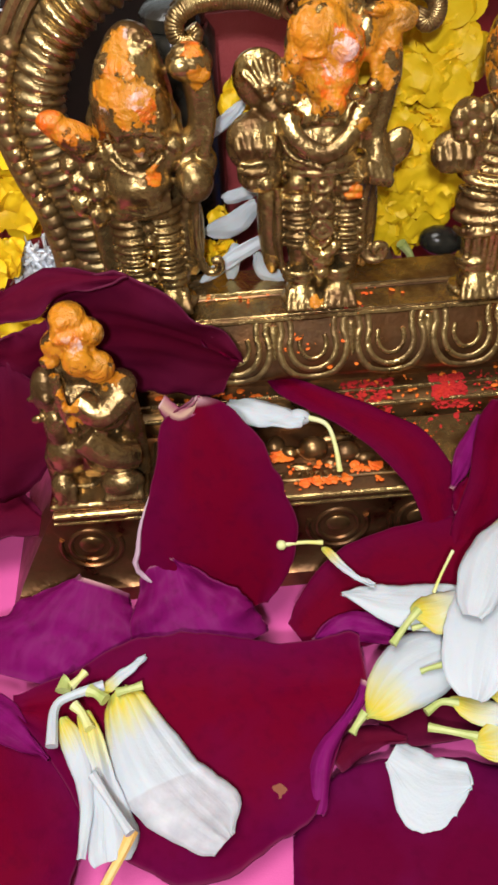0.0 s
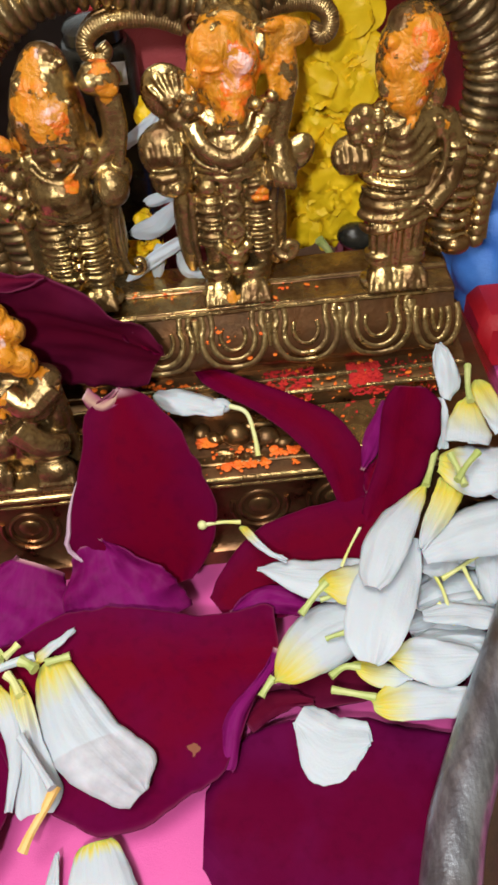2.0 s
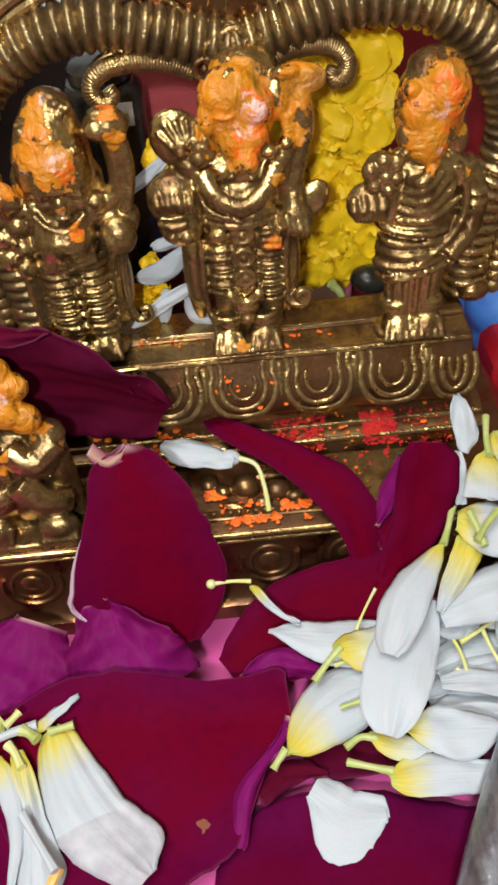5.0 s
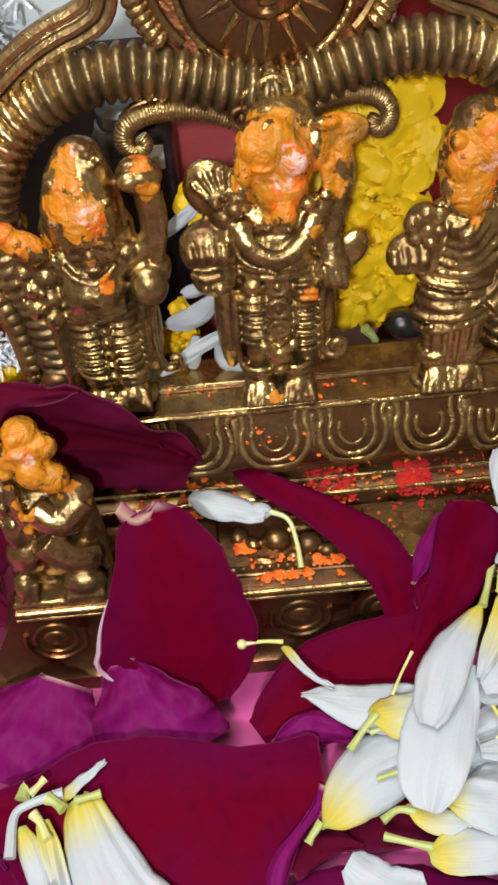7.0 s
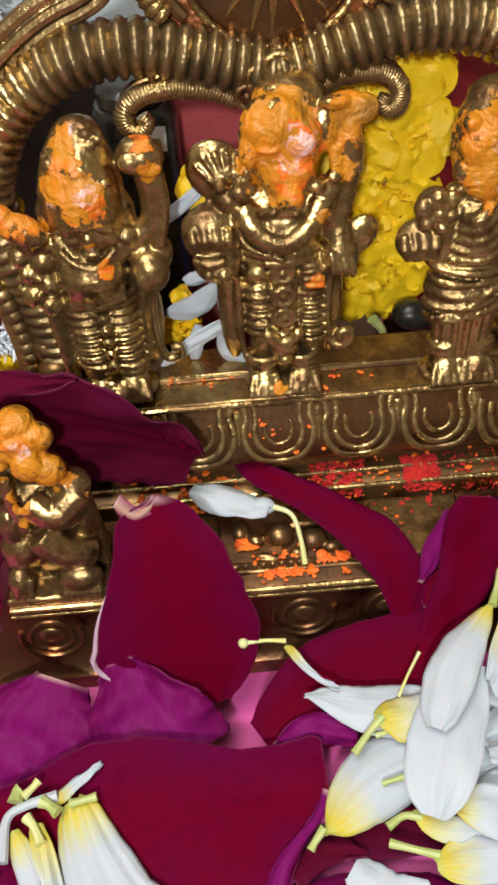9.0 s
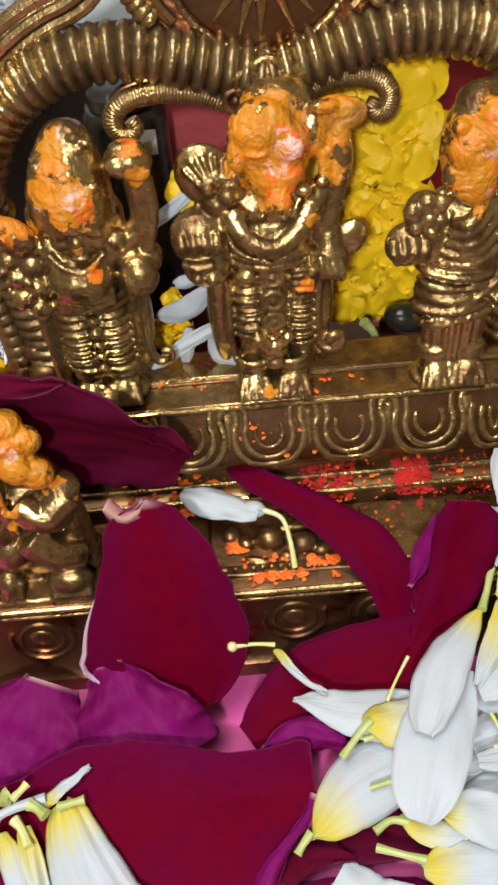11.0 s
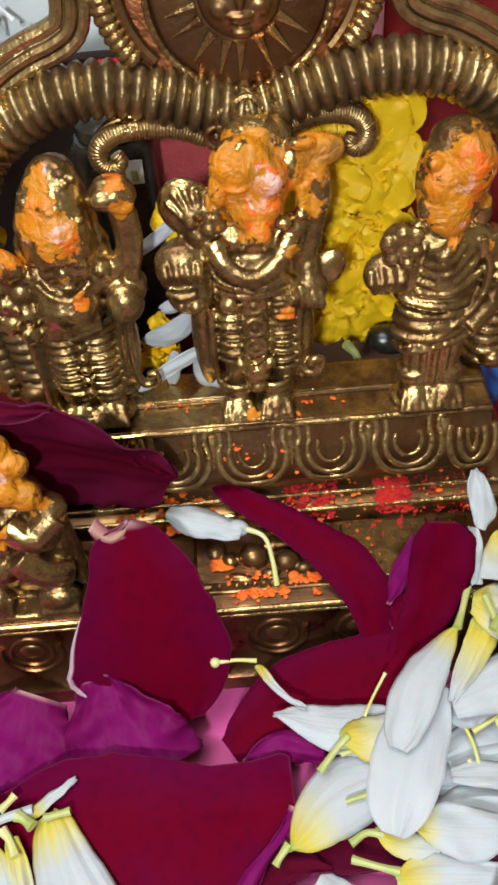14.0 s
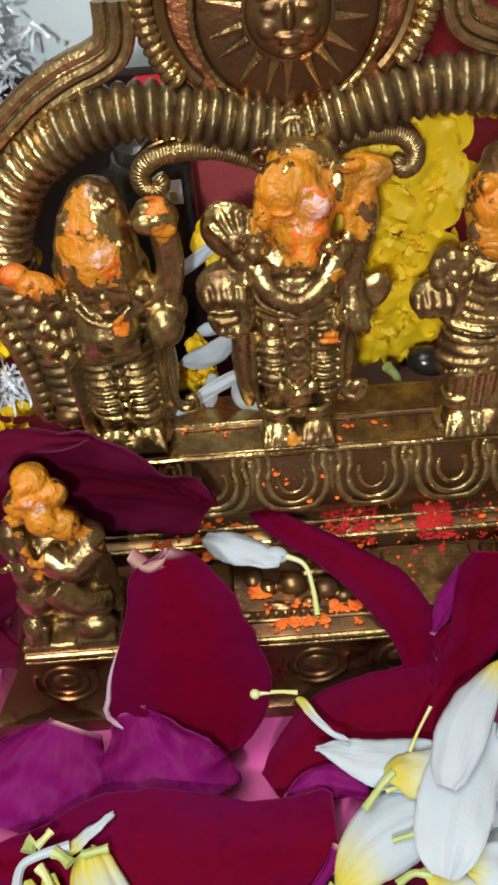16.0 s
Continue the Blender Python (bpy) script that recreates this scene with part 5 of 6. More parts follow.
white_petal([(-3.55, -8.78, 0.24), (-3.6, -9.4, 0.25), (-3.7, -10.4, 0.15)], [0.02, 0.08, 0.12, 0.16, 0.2, 0.1], [0.02, 0.08, 0.12, 0.16, 0.2, 0.1], "slender white petal on the pink sheet", WHITE_PURE, cup=-0.3, ripple=0.02, seed=7)
white_petal([(0.22, -7.27, 0.61), (0.76, -7.67, 0.56), (1.34, -7.76, 0.55)], [0.39, 0.39, 0.38, 0.39, 0.41, 0.42, 0.42, 0.42, 0.41, 0.38, 0.36, 0.35, 0.01], [0.03, 0.04, 0.13, 0.24, 0.39, 0.57, 0.69, 0.67, 0.46, 0.28, 0.12, 0.01, 0.01], "short clean white petal piece on a maroon petal", WHITE_PURE, taper=False, cup=-0.08, fold=0.1, ripple=0.03, seed=8, up=(0, -0.12, 0.99), soft=5)
# the heap beside the tray rim
white_petal([(1.86, -5.32, 1.43), (0.75, -5.13, 1.45), (-0.12, -4.9, 1.47)], [0.01, 0.13, 0.33, 0.43, 0.43, 0.3, 0.15, 0.05, 0.02], [0.06, 0.32, 0.42, 0.39, 0.34, 0.28, 0.21, 0.08, 0.03], "pointed white petal lying across a rose petal", WHITE_PURE, cup=-0.2, ripple=0.03, seed=9, up=(0, -0.09, 1), taper=False, soft=5)
white_petal([(0.86, -5.43, 1.57), (1.32, -5.39, 1.58), (1.85, -5.26, 1.59)], [0.08, 0.12, 0.25, 0.3, 0.31, 0.28, 0.25, 0.23, 0.23], [0.1, 0.11, 0.19, 0.38, 0.37, 0.26, 0.18, 0.13, 0.12], "cupped yellow petal root with a green stub", YELLOW_ROOT, [(0.98, -5.4, 1.58), (0.75, -5.6, 1.5), (0.5, -5.85, 1.4)], cup=-0.35, ripple=0.02, seed=10, up=(0, -0.09, 1), taper=False, soft=5)
white_petal([(2.91, -4, 2.12), (2.16, -4.93, 2.16), (1.68, -5.85, 1.98)], [0.02, 0.04, 0.12, 0.18, 0.26, 0.34, 0.35, 0.31, 0.24, 0.12, 0.1], [0.05, 0.07, 0.18, 0.25, 0.33, 0.39, 0.41, 0.37, 0.32, 0.2, 0.17], "long white petal with a yellow root atop the heap", WHITE, [(2.89, -4.04, 2.17), (3.05, -3.71, 2.21), (3.2, -3.35, 2.26)], cup=-0.32, fold=0.2, ripple=0.03, seed=11, nu=21, up=(0, -0.07, 1), taper=False, soft=5)
white_petal([(2.45, -4.76, 1.75), (1.86, -6.08, 1.69), (1.52, -6.89, 1.43)], [0.21, 0.22, 0.29, 0.36, 0.4, 0.43, 0.43, 0.38, 0.27, 0.15, 0.07], [0.09, 0.19, 0.32, 0.49, 0.61, 0.65, 0.64, 0.6, 0.52, 0.33, 0.24], "wide smooth white petal in the heap", WHITE_PURE, cup=-0.12, fold=0.15, ripple=0.03, seed=12, nu=21, up=(0, -0.14, 0.99), taper=False, soft=5)
white_petal([(-0.05, -6.84, 1.12), (0.65, -6.24, 1.18), (1.72, -5.81, 1.21)], [0.01, 0.04, 0.17, 0.31, 0.44, 0.56, 0.61, 0.49, 0.35, 0.24, 0.22], [0.01, 0.05, 0.27, 0.39, 0.48, 0.52, 0.48, 0.41, 0.28, 0.1, 0.07], "white petal with a broad yellow root", WHITE_LONG, [(-0.05, -6.75, 1.1), (-0.2, -6.9, 1.02), (-0.28, -7.0, 0.98)], cup=-0.32, fold=0.2, ripple=0.03, seed=13, up=(0, -0.09, 1), taper=False, soft=5)
white_petal([(1.78, -6.69, 1.18), (2.47, -6.78, 1.16), (3.24, -6.83, 1.15)], [0.02, 0.07, 0.25, 0.41, 0.38, 0.32, 0.26, 0.19, 0.01], [0.01, 0.05, 0.17, 0.32, 0.42, 0.41, 0.25, 0.09, 0.01], "white petal with a bright yellow root in the heap", WHITE, cup=-0.2, ripple=0.03, seed=14, up=(0, -0.18, 0.98), taper=False, soft=5)
white_petal([(1.21, -6.66, 1.06), (1.54, -6.83, 1.04), (2.11, -6.97, 1.03)], [0.05, 0.12, 0.25, 0.24, 0.18, 0.08, 0.05], [0.01, 0.04, 0.15, 0.21, 0.19, 0.05, 0.01], "yellow petal root with a green stub", YELLOW_ROOT, [(1.35, -6.7, 1.02), (1.1, -6.66, 1.02), (0.85, -6.78, 0.98)], cup=-0.3, ripple=0.02, seed=15, up=(0, -0.09, 1), taper=False, soft=5)
white_petal([(1.44, -7.33, 0.98), (2.14, -7.34, 0.98), (3.03, -7.38, 0.97)], [0.05, 0.13, 0.29, 0.4, 0.36, 0.27, 0.2, 0.18, 0.17], [0.06, 0.15, 0.26, 0.29, 0.3, 0.29, 0.28, 0.07, 0.01], "white petal with a deep yellow root beside the rim", WHITE_LONG, [(1.5, -7.22, 0.98), (1.2, -7.12, 0.98), (0.85, -6.98, 0.92)], cup=-0.2, ripple=0.03, seed=16, up=(0, -0.13, 0.99), taper=False, soft=5)
white_petal([(3.59, -2.58, 2.72), (3.62, -2.23, 3.13), (3.5, -1.92, 3.49)], [0.01, 0.1, 0.17, 0.21, 0.24, 0.24, 0.19, 0.08, 0.05], [0.01, 0.04, 0.18, 0.24, 0.19, 0.14, 0.13, 0.05, 0.02], "white petal standing against the pedestal", WHITE_PURE, cup=-0.25, fold=0.2, ripple=0.04, seed=17, up=(0, -0.76, 0.64), taper=False, soft=5)
white_petal([(3.31, -3.36, 2.32), (3.34, -2.95, 2.55), (3.41, -2.55, 2.78)], [0.02, 0.04, 0.1, 0.14, 0.16, 0.15, 0.1, 0.06, 0.05], [0.12, 0.12, 0.14, 0.16, 0.19, 0.18, 0.14, 0.1, 0.08], "small white petal beside the pedestal", WHITE_PURE, cup=-0.25, ripple=0.03, seed=18, up=(0, -0.49, 0.87), taper=False, soft=5)
white_petal([(3.98, -2.54, 2.71), (3.84, -3.05, 2.65), (3.69, -3.5, 2.59)], [0.03, 0.05, 0.12, 0.22, 0.32, 0.42, 0.41, 0.37, 0.04], [0.06, 0.1, 0.21, 0.29, 0.35, 0.37, 0.37, 0.36, 0.36], "white petal with a yellow root and green stub", YELLOW_ROOT, [(3.94, -2.72, 2.77), (3.97, -2.38, 2.81), (4.09, -1.88, 2.86)], cup=-0.25, ripple=0.03, seed=19, up=(0, -0.13, 0.99), taper=False, soft=5)
white_petal([(4.24, -2.02, 2.61), (4.34, -2.57, 2.55), (4.46, -3.23, 2.49)], [0.13, 0.16, 0.21, 0.23, 0.24, 0.19, 0.16, 0.1, 0.04], [0.06, 0.11, 0.2, 0.2, 0.21, 0.22, 0.22, 0.19, 0.18], "pale yellow petal root in the heap", YELLOW_ROOT, cup=-0.25, ripple=0.03, seed=20, up=(0, -0.1, 1), taper=False, soft=5)
white_petal([(3.18, -3.72, 2.4), (3.65, -3.86, 2.37), (4.28, -3.94, 2.36)], [0.17, 0.21, 0.36, 0.47, 0.52, 0.54, 0.51, 0.48, 0.42], [0.17, 0.21, 0.33, 0.46, 0.54, 0.51, 0.45, 0.33, 0.26], "white petal with crossed green stubs", WHITE_LONG, [(3.33, -3.79, 2.62), (3.39, -4.09, 2.58), (3.43, -4.43, 2.53)], cup=-0.32, ripple=0.03, seed=21, up=(0, -0.16, 0.99), taper=False, soft=5)
white_petal([(3.37, -4, 2.19), (3.05, -4.51, 2.06), (2.6, -5.14, 1.89)], [0.23, 0.24, 0.26, 0.24, 0.21, 0.15, 0.09, 0.04, 0.02], [0.22, 0.22, 0.22, 0.22, 0.21, 0.17, 0.12, 0.06, 0.04], "pale yellow ribbed petal root", YELLOW_ROOT, [(3.79, -3.84, 2.66), (3.54, -4.08, 2.63), (3.31, -4.36, 2.59)], cup=-0.3, fold=0.5, ripple=0.03, seed=22, up=(0, -0.26, 0.97), taper=False, soft=5)
white_petal([(2.61, -5.11, 1.8), (3.51, -4.84, 1.85), (4.49, -4.75, 1.87)], [0.05, 0.11, 0.29, 0.42, 0.48, 0.53, 0.57, 0.48, 0.46], [0.24, 0.25, 0.32, 0.4, 0.46, 0.47, 0.43, 0.29, 0.14], "large white petal reaching over the rim", WHITE_PURE, cup=-0.32, fold=0.25, ripple=0.04, seed=23, nu=21, up=(0, -0.2, 0.98), taper=False, soft=5)
white_petal([(2.6, -5.0, 1.3), (3.0, -5.05, 1.4), (3.3, -5.1, 1.3)], [0.2, 0.24, 0.28, 0.26, 0.22, 0.1], [0.2, 0.24, 0.28, 0.26, 0.22, 0.1], "crumpled white petal tip", WHITE_PURE, cup=-0.5, ripple=0.06, seed=24)
white_petal([(2.5, -5.95, 1.15), (3.1, -6.0, 1.2), (3.8, -6.15, 1.1)], [0.2, 0.2, 0.22, 0.22, 0.2, 0.1], [0.2, 0.2, 0.22, 0.22, 0.2, 0.1], "white petal low in the heap", WHITE_PURE, cup=-0.2, ripple=0.03, seed=25)
white_petal([(2.55, -5.6, 0.85), (3.2, -5.5, 0.95), (4.0, -5.4, 0.9)], [0.4, 0.5, 0.55, 0.5, 0.5, 0.3], [0.4, 0.4, 0.45, 0.45, 0.4, 0.3], "shaded white petal at the bottom of the heap", WHITE_PURE, cup=-0.1, fold=0.3, ripple=0.05, seed=26)
for sp, w, lab, sd in (([(2.45, -5.35, 0.75), (3.1, -5.2, 0.85), (3.9, -5.0, 0.8)], 0.42, "white petal deep in the heap", 61), ([(2.3, -5.9, 0.7), (3.0, -5.75, 0.8), (3.7, -5.75, 0.75)], 0.4, "white petal pressed under the heap", 62),
                       ([(3.0, -4.6, 1.1), (3.6, -4.75, 1.2), (4.3, -4.85, 1.15)], 0.34, "white petal beside the stalks", 63), ([(3.75, -5.9, 1.2), (3.85, -5.3, 1.35), (4.0, -4.6, 1.3)], 0.3, "white petal on edge near the rim", 64),
                       ([(2.2, -6.4, 0.75), (2.9, -6.3, 0.85), (3.6, -6.4, 0.8)], 0.4, "white petal under the yellow-rooted one", 65), ([(3.9, -3.6, 1.9), (4.5, -3.9, 1.95), (5.2, -4.3, 1.7)], 0.45, "white petal at the back of the heap", 66)):
    white_petal(sp, [w * 0.6, w * 0.9, w, w, w * 0.85, w * 0.3], [w * 0.6, w * 0.9, w, w, w * 0.85, w * 0.3], lab, WHITE_PURE, cup=-0.32, fold=0.3, ripple=0.05, seed=sd)
heap = thing("floret_stalks", (3.2, -5.4, 1.0), "tangle of pale green floret stalks among white petals", "stalks")
for a, b, c, r in (((2.95, -5.9, 1.15), (2.92, -5.5, 1.2), (2.8, -5.1, 1.25), 0.07), ((2.95, -5.35, 1.25), (3.3, -5.2, 1.32), (3.7, -4.95, 1.3), 0.08), ((3.35, -5.2, 1.3), (3.4, -5.5, 1.28), (3.5, -5.8, 1.2), 0.07),
                   ((3.2, -4.85, 1.5), (3.6, -4.9, 1.52), (4.2, -4.95, 1.5), 0.06), ((2.8, -5.75, 1.15), (2.95, -5.95, 1.12), (3.0, -6.15, 1.1), 0.08), ((2.1, -5.95, 1.3), (1.85, -6.1, 1.3), (1.65, -6.25, 1.3), 0.07)):
    stalk([a, b, c], r, STRAP if r != 0.06 else GREEN, heap)
stub = thing("green_stub", (1.0, -6.2, 1.05), "cut pale green floret stub", "stub")
stalk([(1.18, -6.22, 1.32), (0.98, -6.26, 1.32), (0.85, -6.28, 1.28)], 0.085, GREEN, stub)
stalk([(1.35, -5.5, 1.42), (1.1, -5.56, 1.42), (0.85, -5.6, 1.38)], 0.085, GREEN, stub)
# floret strap with a white blade, and the small bud on the plinth
strap = thing("floret", (-0.4, -4.3, 1.75), "floret with a yellow-green strap and folded white blade", "floret")
stalk([(-1.0, -4.1, 1.8), (-0.65, -4.1, 1.82), (-0.33, -4.14, 1.82)], 0.07, STRAP, strap)
part("knob", Shape().ball((-1.0, -4.1, 1.8), 0.085), STRAP, strap)
thicken(part("blade", sheet([(-0.35, -4.2, 1.78), (-0.08, -4.54, 1.71), (0.38, -4.92, 1.63)], [0.01, 0.1, 0.1, 0.05, 0.01, 0.01, 0.01], [0.03, 0.04, 0.05, 0.07, 0.08, 0.04, 0.01], up=(0, -0.21, 0.98), soft=5, cup=-0.4, ripple=0.02, seed=40), WHITE_LONG, strap), 0.03)
thin = thing("green_shoot", (1.4, -5.0, 1.6), "thin pale green shoot among petals", "shoot")
stalk([(1.28, -5.1, 1.55), (1.45, -4.85, 1.7), (1.68, -4.55, 1.85)], 0.05, STRAP, thin)
bud = thing("white_bud", (-1.0, -1.9, 2.6), "white bud with a bent yellow-green stem on the plinth", "bud")
thicken(part("blade", sheet([(-1.68, -1.74, 2.83), (-1.02, -1.97, 2.82), (-0.41, -2.26, 2.81)], [0.2, 0.22, 0.3, 0.31, 0.32, 0.27, 0.2, 0.09, 0.02], [0.08, 0.11, 0.21, 0.29, 0.3, 0.29, 0.24, 0.14, 0.1], up=(0, -0.04, 1), soft=5, cup=-0.4, ripple=0.04, seed=41), WHITE_PURE, bud), 0.04)
part("knob", Shape().ball((-0.48, -2.12, 2.72), (0.2, 0.15, 0.13), (0, 0, -20)), WHITE_PURE, bud)
stalk([(-0.4, -2.14, 2.74), (-0.05, -2.35, 2.72), (0.06, -2.7, 2.55), (0.10, -3.02, 2.25)], 0.085, STRAP, bud)


# ---------------- behind the statues ----------------
def yellow_flower(at, spread, count, label, seed, size=0.62, lean=(0, -1, 0.35)):
    """A mass of broad yellow petals that face outwards."""
    rnd = random.Random(seed)
    flower = thing("yellow_flower", at, label, "flower", group="yellow flowers")
    kinds = []
    for k in range(5):
        w = size * (0.42 + 0.06 * k)
        kinds.append(sheet([(0, 0, 0), (0, -0.08, size * 0.55), (0, 0.06 - 0.05 * k, size * 1.15)], [0.1, w * 0.6, w, w, w * 0.8, w * 0.3], [0.1, w * 0.6, w, w, w * 0.8, w * 0.3], up=(0, -1, 0), cup=0.12 * (k - 2), ripple=0.09, seed=seed + k, nu=9, nv=10))
    meshes = [mesh_of("yellow_petal", k, YELLOW, (0, 0, 0)) for k in kinds]
    for i in range(count):
        d = Vector((rnd.uniform(-1, 1), rnd.uniform(-1, 0.3), rnd.uniform(-1, 1)))
        if d.length > 1:
            d = d / d.length * rnd.uniform(0.6, 1)
        p = Vector((d.x * spread[0], d.y * spread[1], d.z * spread[2]))
        ob = new("petal", meshes[i % 5])
        turn = Euler((radians(rnd.uniform(-58, 2)), radians(rnd.uniform(-70, 70) + 180 * (d.z < 0.2)), radians(rnd.uniform(-32, 28)))).to_matrix().to_4x4()
        ob.parent = flower
        ob.matrix_basis = Matrix.Translation(p * CM) @ turn
    return flower


yellow_flower((2.0, 1.75, 5.95), (0.85, 0.35, 2.1), 190, "tall mass of bright yellow chrysanthemum petals behind the statues", 5, 0.66)
yellow_flower((-5.1, 1.7, 5.7), (0.7, 0.4, 0.75), 30, "bright yellow chrysanthemum behind the arch", 9, 0.8)
yellow_flower((-5.6, 0.6, 4.0), (0.55, 0.4, 0.5), 26, "yellow chrysanthemum beside the pedestal", 12, 0.6)
yellow_flower((-0.9, 1.2, 6.3), (0.35, 0.25, 0.5), 14, "small yellow bloom half hidden behind the middle statue", 15, 0.45)
yellow_flower((-1.5, 0.75, 4.5), (0.4, 0.25, 0.3), 16, "small yellow bloom on the back of the pedestal", 18, 0.4)
for sp, lf, lab, sd in (([(-0.75, 0.0, 4.95), (-1.35, -0.15, 4.7), (-1.95, -0.3, 4.35)], [0.08, 0.13, 0.14, 0.12, 0.08, 0.01], "slender white petal behind the middle statue", 51), ([(-0.9, 0.35, 5.4), (-1.3, 0.3, 5.05), (-1.8, 0.3, 4.95)], [0.1, 0.16, 0.2, 0.2, 0.14, 0.03], "white petal behind the middle statue", 52),
                        ([(-1.3, 0.2, 4.75), (-1.38, 0.1, 4.4), (-1.42, 0.1, 4.1)], [0.06, 0.1, 0.13, 0.13, 0.1, 0.04], "short white petal hanging behind the statue", 53), ([(-0.95, 0.1, 4.6), (-0.85, 0.0, 4.25), (-0.5, -0.05, 4.12)], [0.06, 0.1, 0.13, 0.14, 0.12, 0.05], "bent white petal on the pedestal", 54),
                        ([(-1.0, 0.9, 6.9), (-1.4, 0.8, 6.6), (-1.95, 0.7, 6.3)], [0.06, 0.1, 0.12, 0.1, 0.07, 0.03], "thin white petal between the statues", 55), ([(-0.8, 0.5, 5.6), (-1.1, 0.5, 5.5), (-1.45, 0.45, 5.45)], [0.05, 0.1, 0.12, 0.12, 0.1, 0.03], "white petal tip between the statues", 56)):
    white_petal(sp, lf, lf, lab, WHITE_PURE, up=(0, -1, 0.3), cup=-0.3, ripple=0.02, seed=sd)
sprig = thing("leaf_sprig", (1.9, 0.7, 4.1), "short pale green sprig under the yellow petals", "sprig")
stalk([(1.71, 0.7, 4.16), (1.9, 0.7, 3.88), (1.96, 0.7, 3.49)], 0.16, GREEN, sprig)
bead = thing("black_bead", (2.45, 0.85, 4.0), "glossy black bead string behind the pedestal", "beads")
part("bead", Shape().ball((2.5, 0.9, 4.02), (0.42, 0.3, 0.27), (0, 12, 0)), BLACK, bead)
part("bead", Shape().ball((3.0, 0.8, 4.0), (0.3, 0.3, 0.26)), BLACK, bead)
bead = thing("black_bead", (4.25, 0.9, 4.3), "glossy black bead beside the pedestal", "beads")
part("bead", Shape().ball((4.3, 0.9, 4.6), (0.35, 0.3, 0.5)), BLACK, bead)


def hanging(name, x0, x1, y, z0, z1, material, label, category, folds=1.0, seed=1, kind="", deep=0.25):
    n, m, verts = 60, 20, []
    for i in range(n + 1):
        for j in range(m + 1):
            x, z = x0 + (x1 - x0) * i / n, z0 + (z1 - z0) * j / m
            verts.append((x, y + deep * noise.noise(Vector((x * folds, z * 0.15, seed))) + deep * 0.4 * noise.noise(Vector((x * folds * 2.3, z * 0.5, seed + 4))), z))
    faces = [(i * (m + 1) + j, (i + 1) * (m + 1) + j, (i + 1) * (m + 1) + j + 1, i * (m + 1) + j + 1) for i in range(n) for j in range(m)]
    return thicken(solid(name, Shape().add(verts, faces), material, ((x0 + x1) / 2, y, z0), label, category, kind=kind), 0.1)


hanging("curtain", -27, 27, 9.0, -0.4, 40, MAROON, "dark maroon curtain hanging behind the shrine", "curtain", 0.35, 3, deep=0.7)
box = thing("red_box", (-1.0, 4.0, 0.0), "dusty red box standing behind the arch", "box")
part("body", Shape().box(-2.3, 0.9, 3.2, 4.6, 0.0, 7.6, 0.12), plain("dusty_red", (0.30, 0.040, 0.045), (0.38, 0.065, 0.07), 0.9, 0.5, 0.02), box)
part("lid", Shape().box(-2.38, 0.98, 3.12, 4.68, 7.62, 8.0, 0.1), RED, box)
board = thing("pale_board", (-4.2, 5.0, 0.0), "pale blue-grey board leaning behind the arch", "board")
part("panel", Shape().box(-6.6, -1.5, 5.2, 5.5, 0.0, 14.0, 0.06), PALE, board)
part("base_strip", Shape().box(-6.6, -2.2, 5.0, 5.7, 0.0, 0.4, 0.06), PALE, board)


def tinsel(at, spread, count, label, seed):
    rnd = random.Random(seed)
    s = Shape()
    for _ in range(count):
        p = Vector([at[k] + rnd.gauss(0, 0.45) * spread[k] for k in range(3)])
        d = Vector((rnd.uniform(-1, 1), rnd.uniform(-1, 1), rnd.uniform(-1, 1))).normalized() * rnd.uniform(0.12, 0.4)
        w = d.cross(Vector((rnd.uniform(-1, 1), rnd.uniform(-1, 1), rnd.uniform(-1, 1)))).normalized() * 0.035
        s.add([p - w, p + w, p + d + w, p + d - w, p + d * 0.5 + w.cross(d).normalized() * 0.03], [(0, 1, 4), (1, 2, 4), (2, 3, 4), (3, 0, 4)])
    return solid("tinsel_garland", s, TINSEL, at, label, "tinsel", kind="stuff")


tinsel((-4.9, 4.3, 9.6), (1.0, 0.5, 2.8), 900, "glittering silver tinsel hanging behind the arch", 3)
tinsel((-4.9, 0.9, 4.2), (0.6, 0.3, 0.4), 160, "silver tinsel beside the pedestal", 4)
hanging("red_cloth", -9.0, -4.2, 1.95, 0.0, 5.0, MAROON, "brownish red cloth bunched beside the pedestal", "cloth", 0.8, 7)
bundle = thing("blue_bundle", (6.2, 3.4, 0.0), "crumpled blue and dark blue cloth beside the shrine", "cloth")
lumps = Shape()
for x, y, z, r in ((6.0, 3.8, 3.4, 0.9), (6.9, 4.0, 3.9, 1.0), (6.2, 3.4, 2.4, 0.8), (5.9, 3.0, 1.5, 0.8), (6.6, 2.8, 1.8, 0.9), (7.4, 3.2, 2.0, 1.0), (6.4, 4.2, 1.0, 1.2), (7.2, 4.0, 1.0, 1.2)):
    lumps.ball((x, y, z), (r, r * 0.8, r), (x * 40, y * 50, 0))
lumps.box(5.2, 8.0, 2.6, 4.8, 0.0, 1.2, 0.3)
cast(part("folds", lumps, BLUE, bundle), 0.08, 4)
part("under_layer", Shape().box(5.3, 8.4, 0.9, 2.5, 0.0, 1.5, 0.25), RED, bundle, "red cloth layer")
white = thing("white_cloth", (6.2, 3.0, 0.0), "folded white cloth hanging behind the blue bundle", "cloth")
folds = Shape()
for k in range(6):
    folds.tube(smooth_line([(6.0 + 0.55 * k, 4.9, 0.0), (6.05 + 0.5 * k, 4.6 + 0.2 * (k % 2), 2.8), (6.3 + 0.5 * k, 4.8, 4.6), (6.7 + 0.5 * k, 5.0, 6.4)], 6), 0.42, 12)
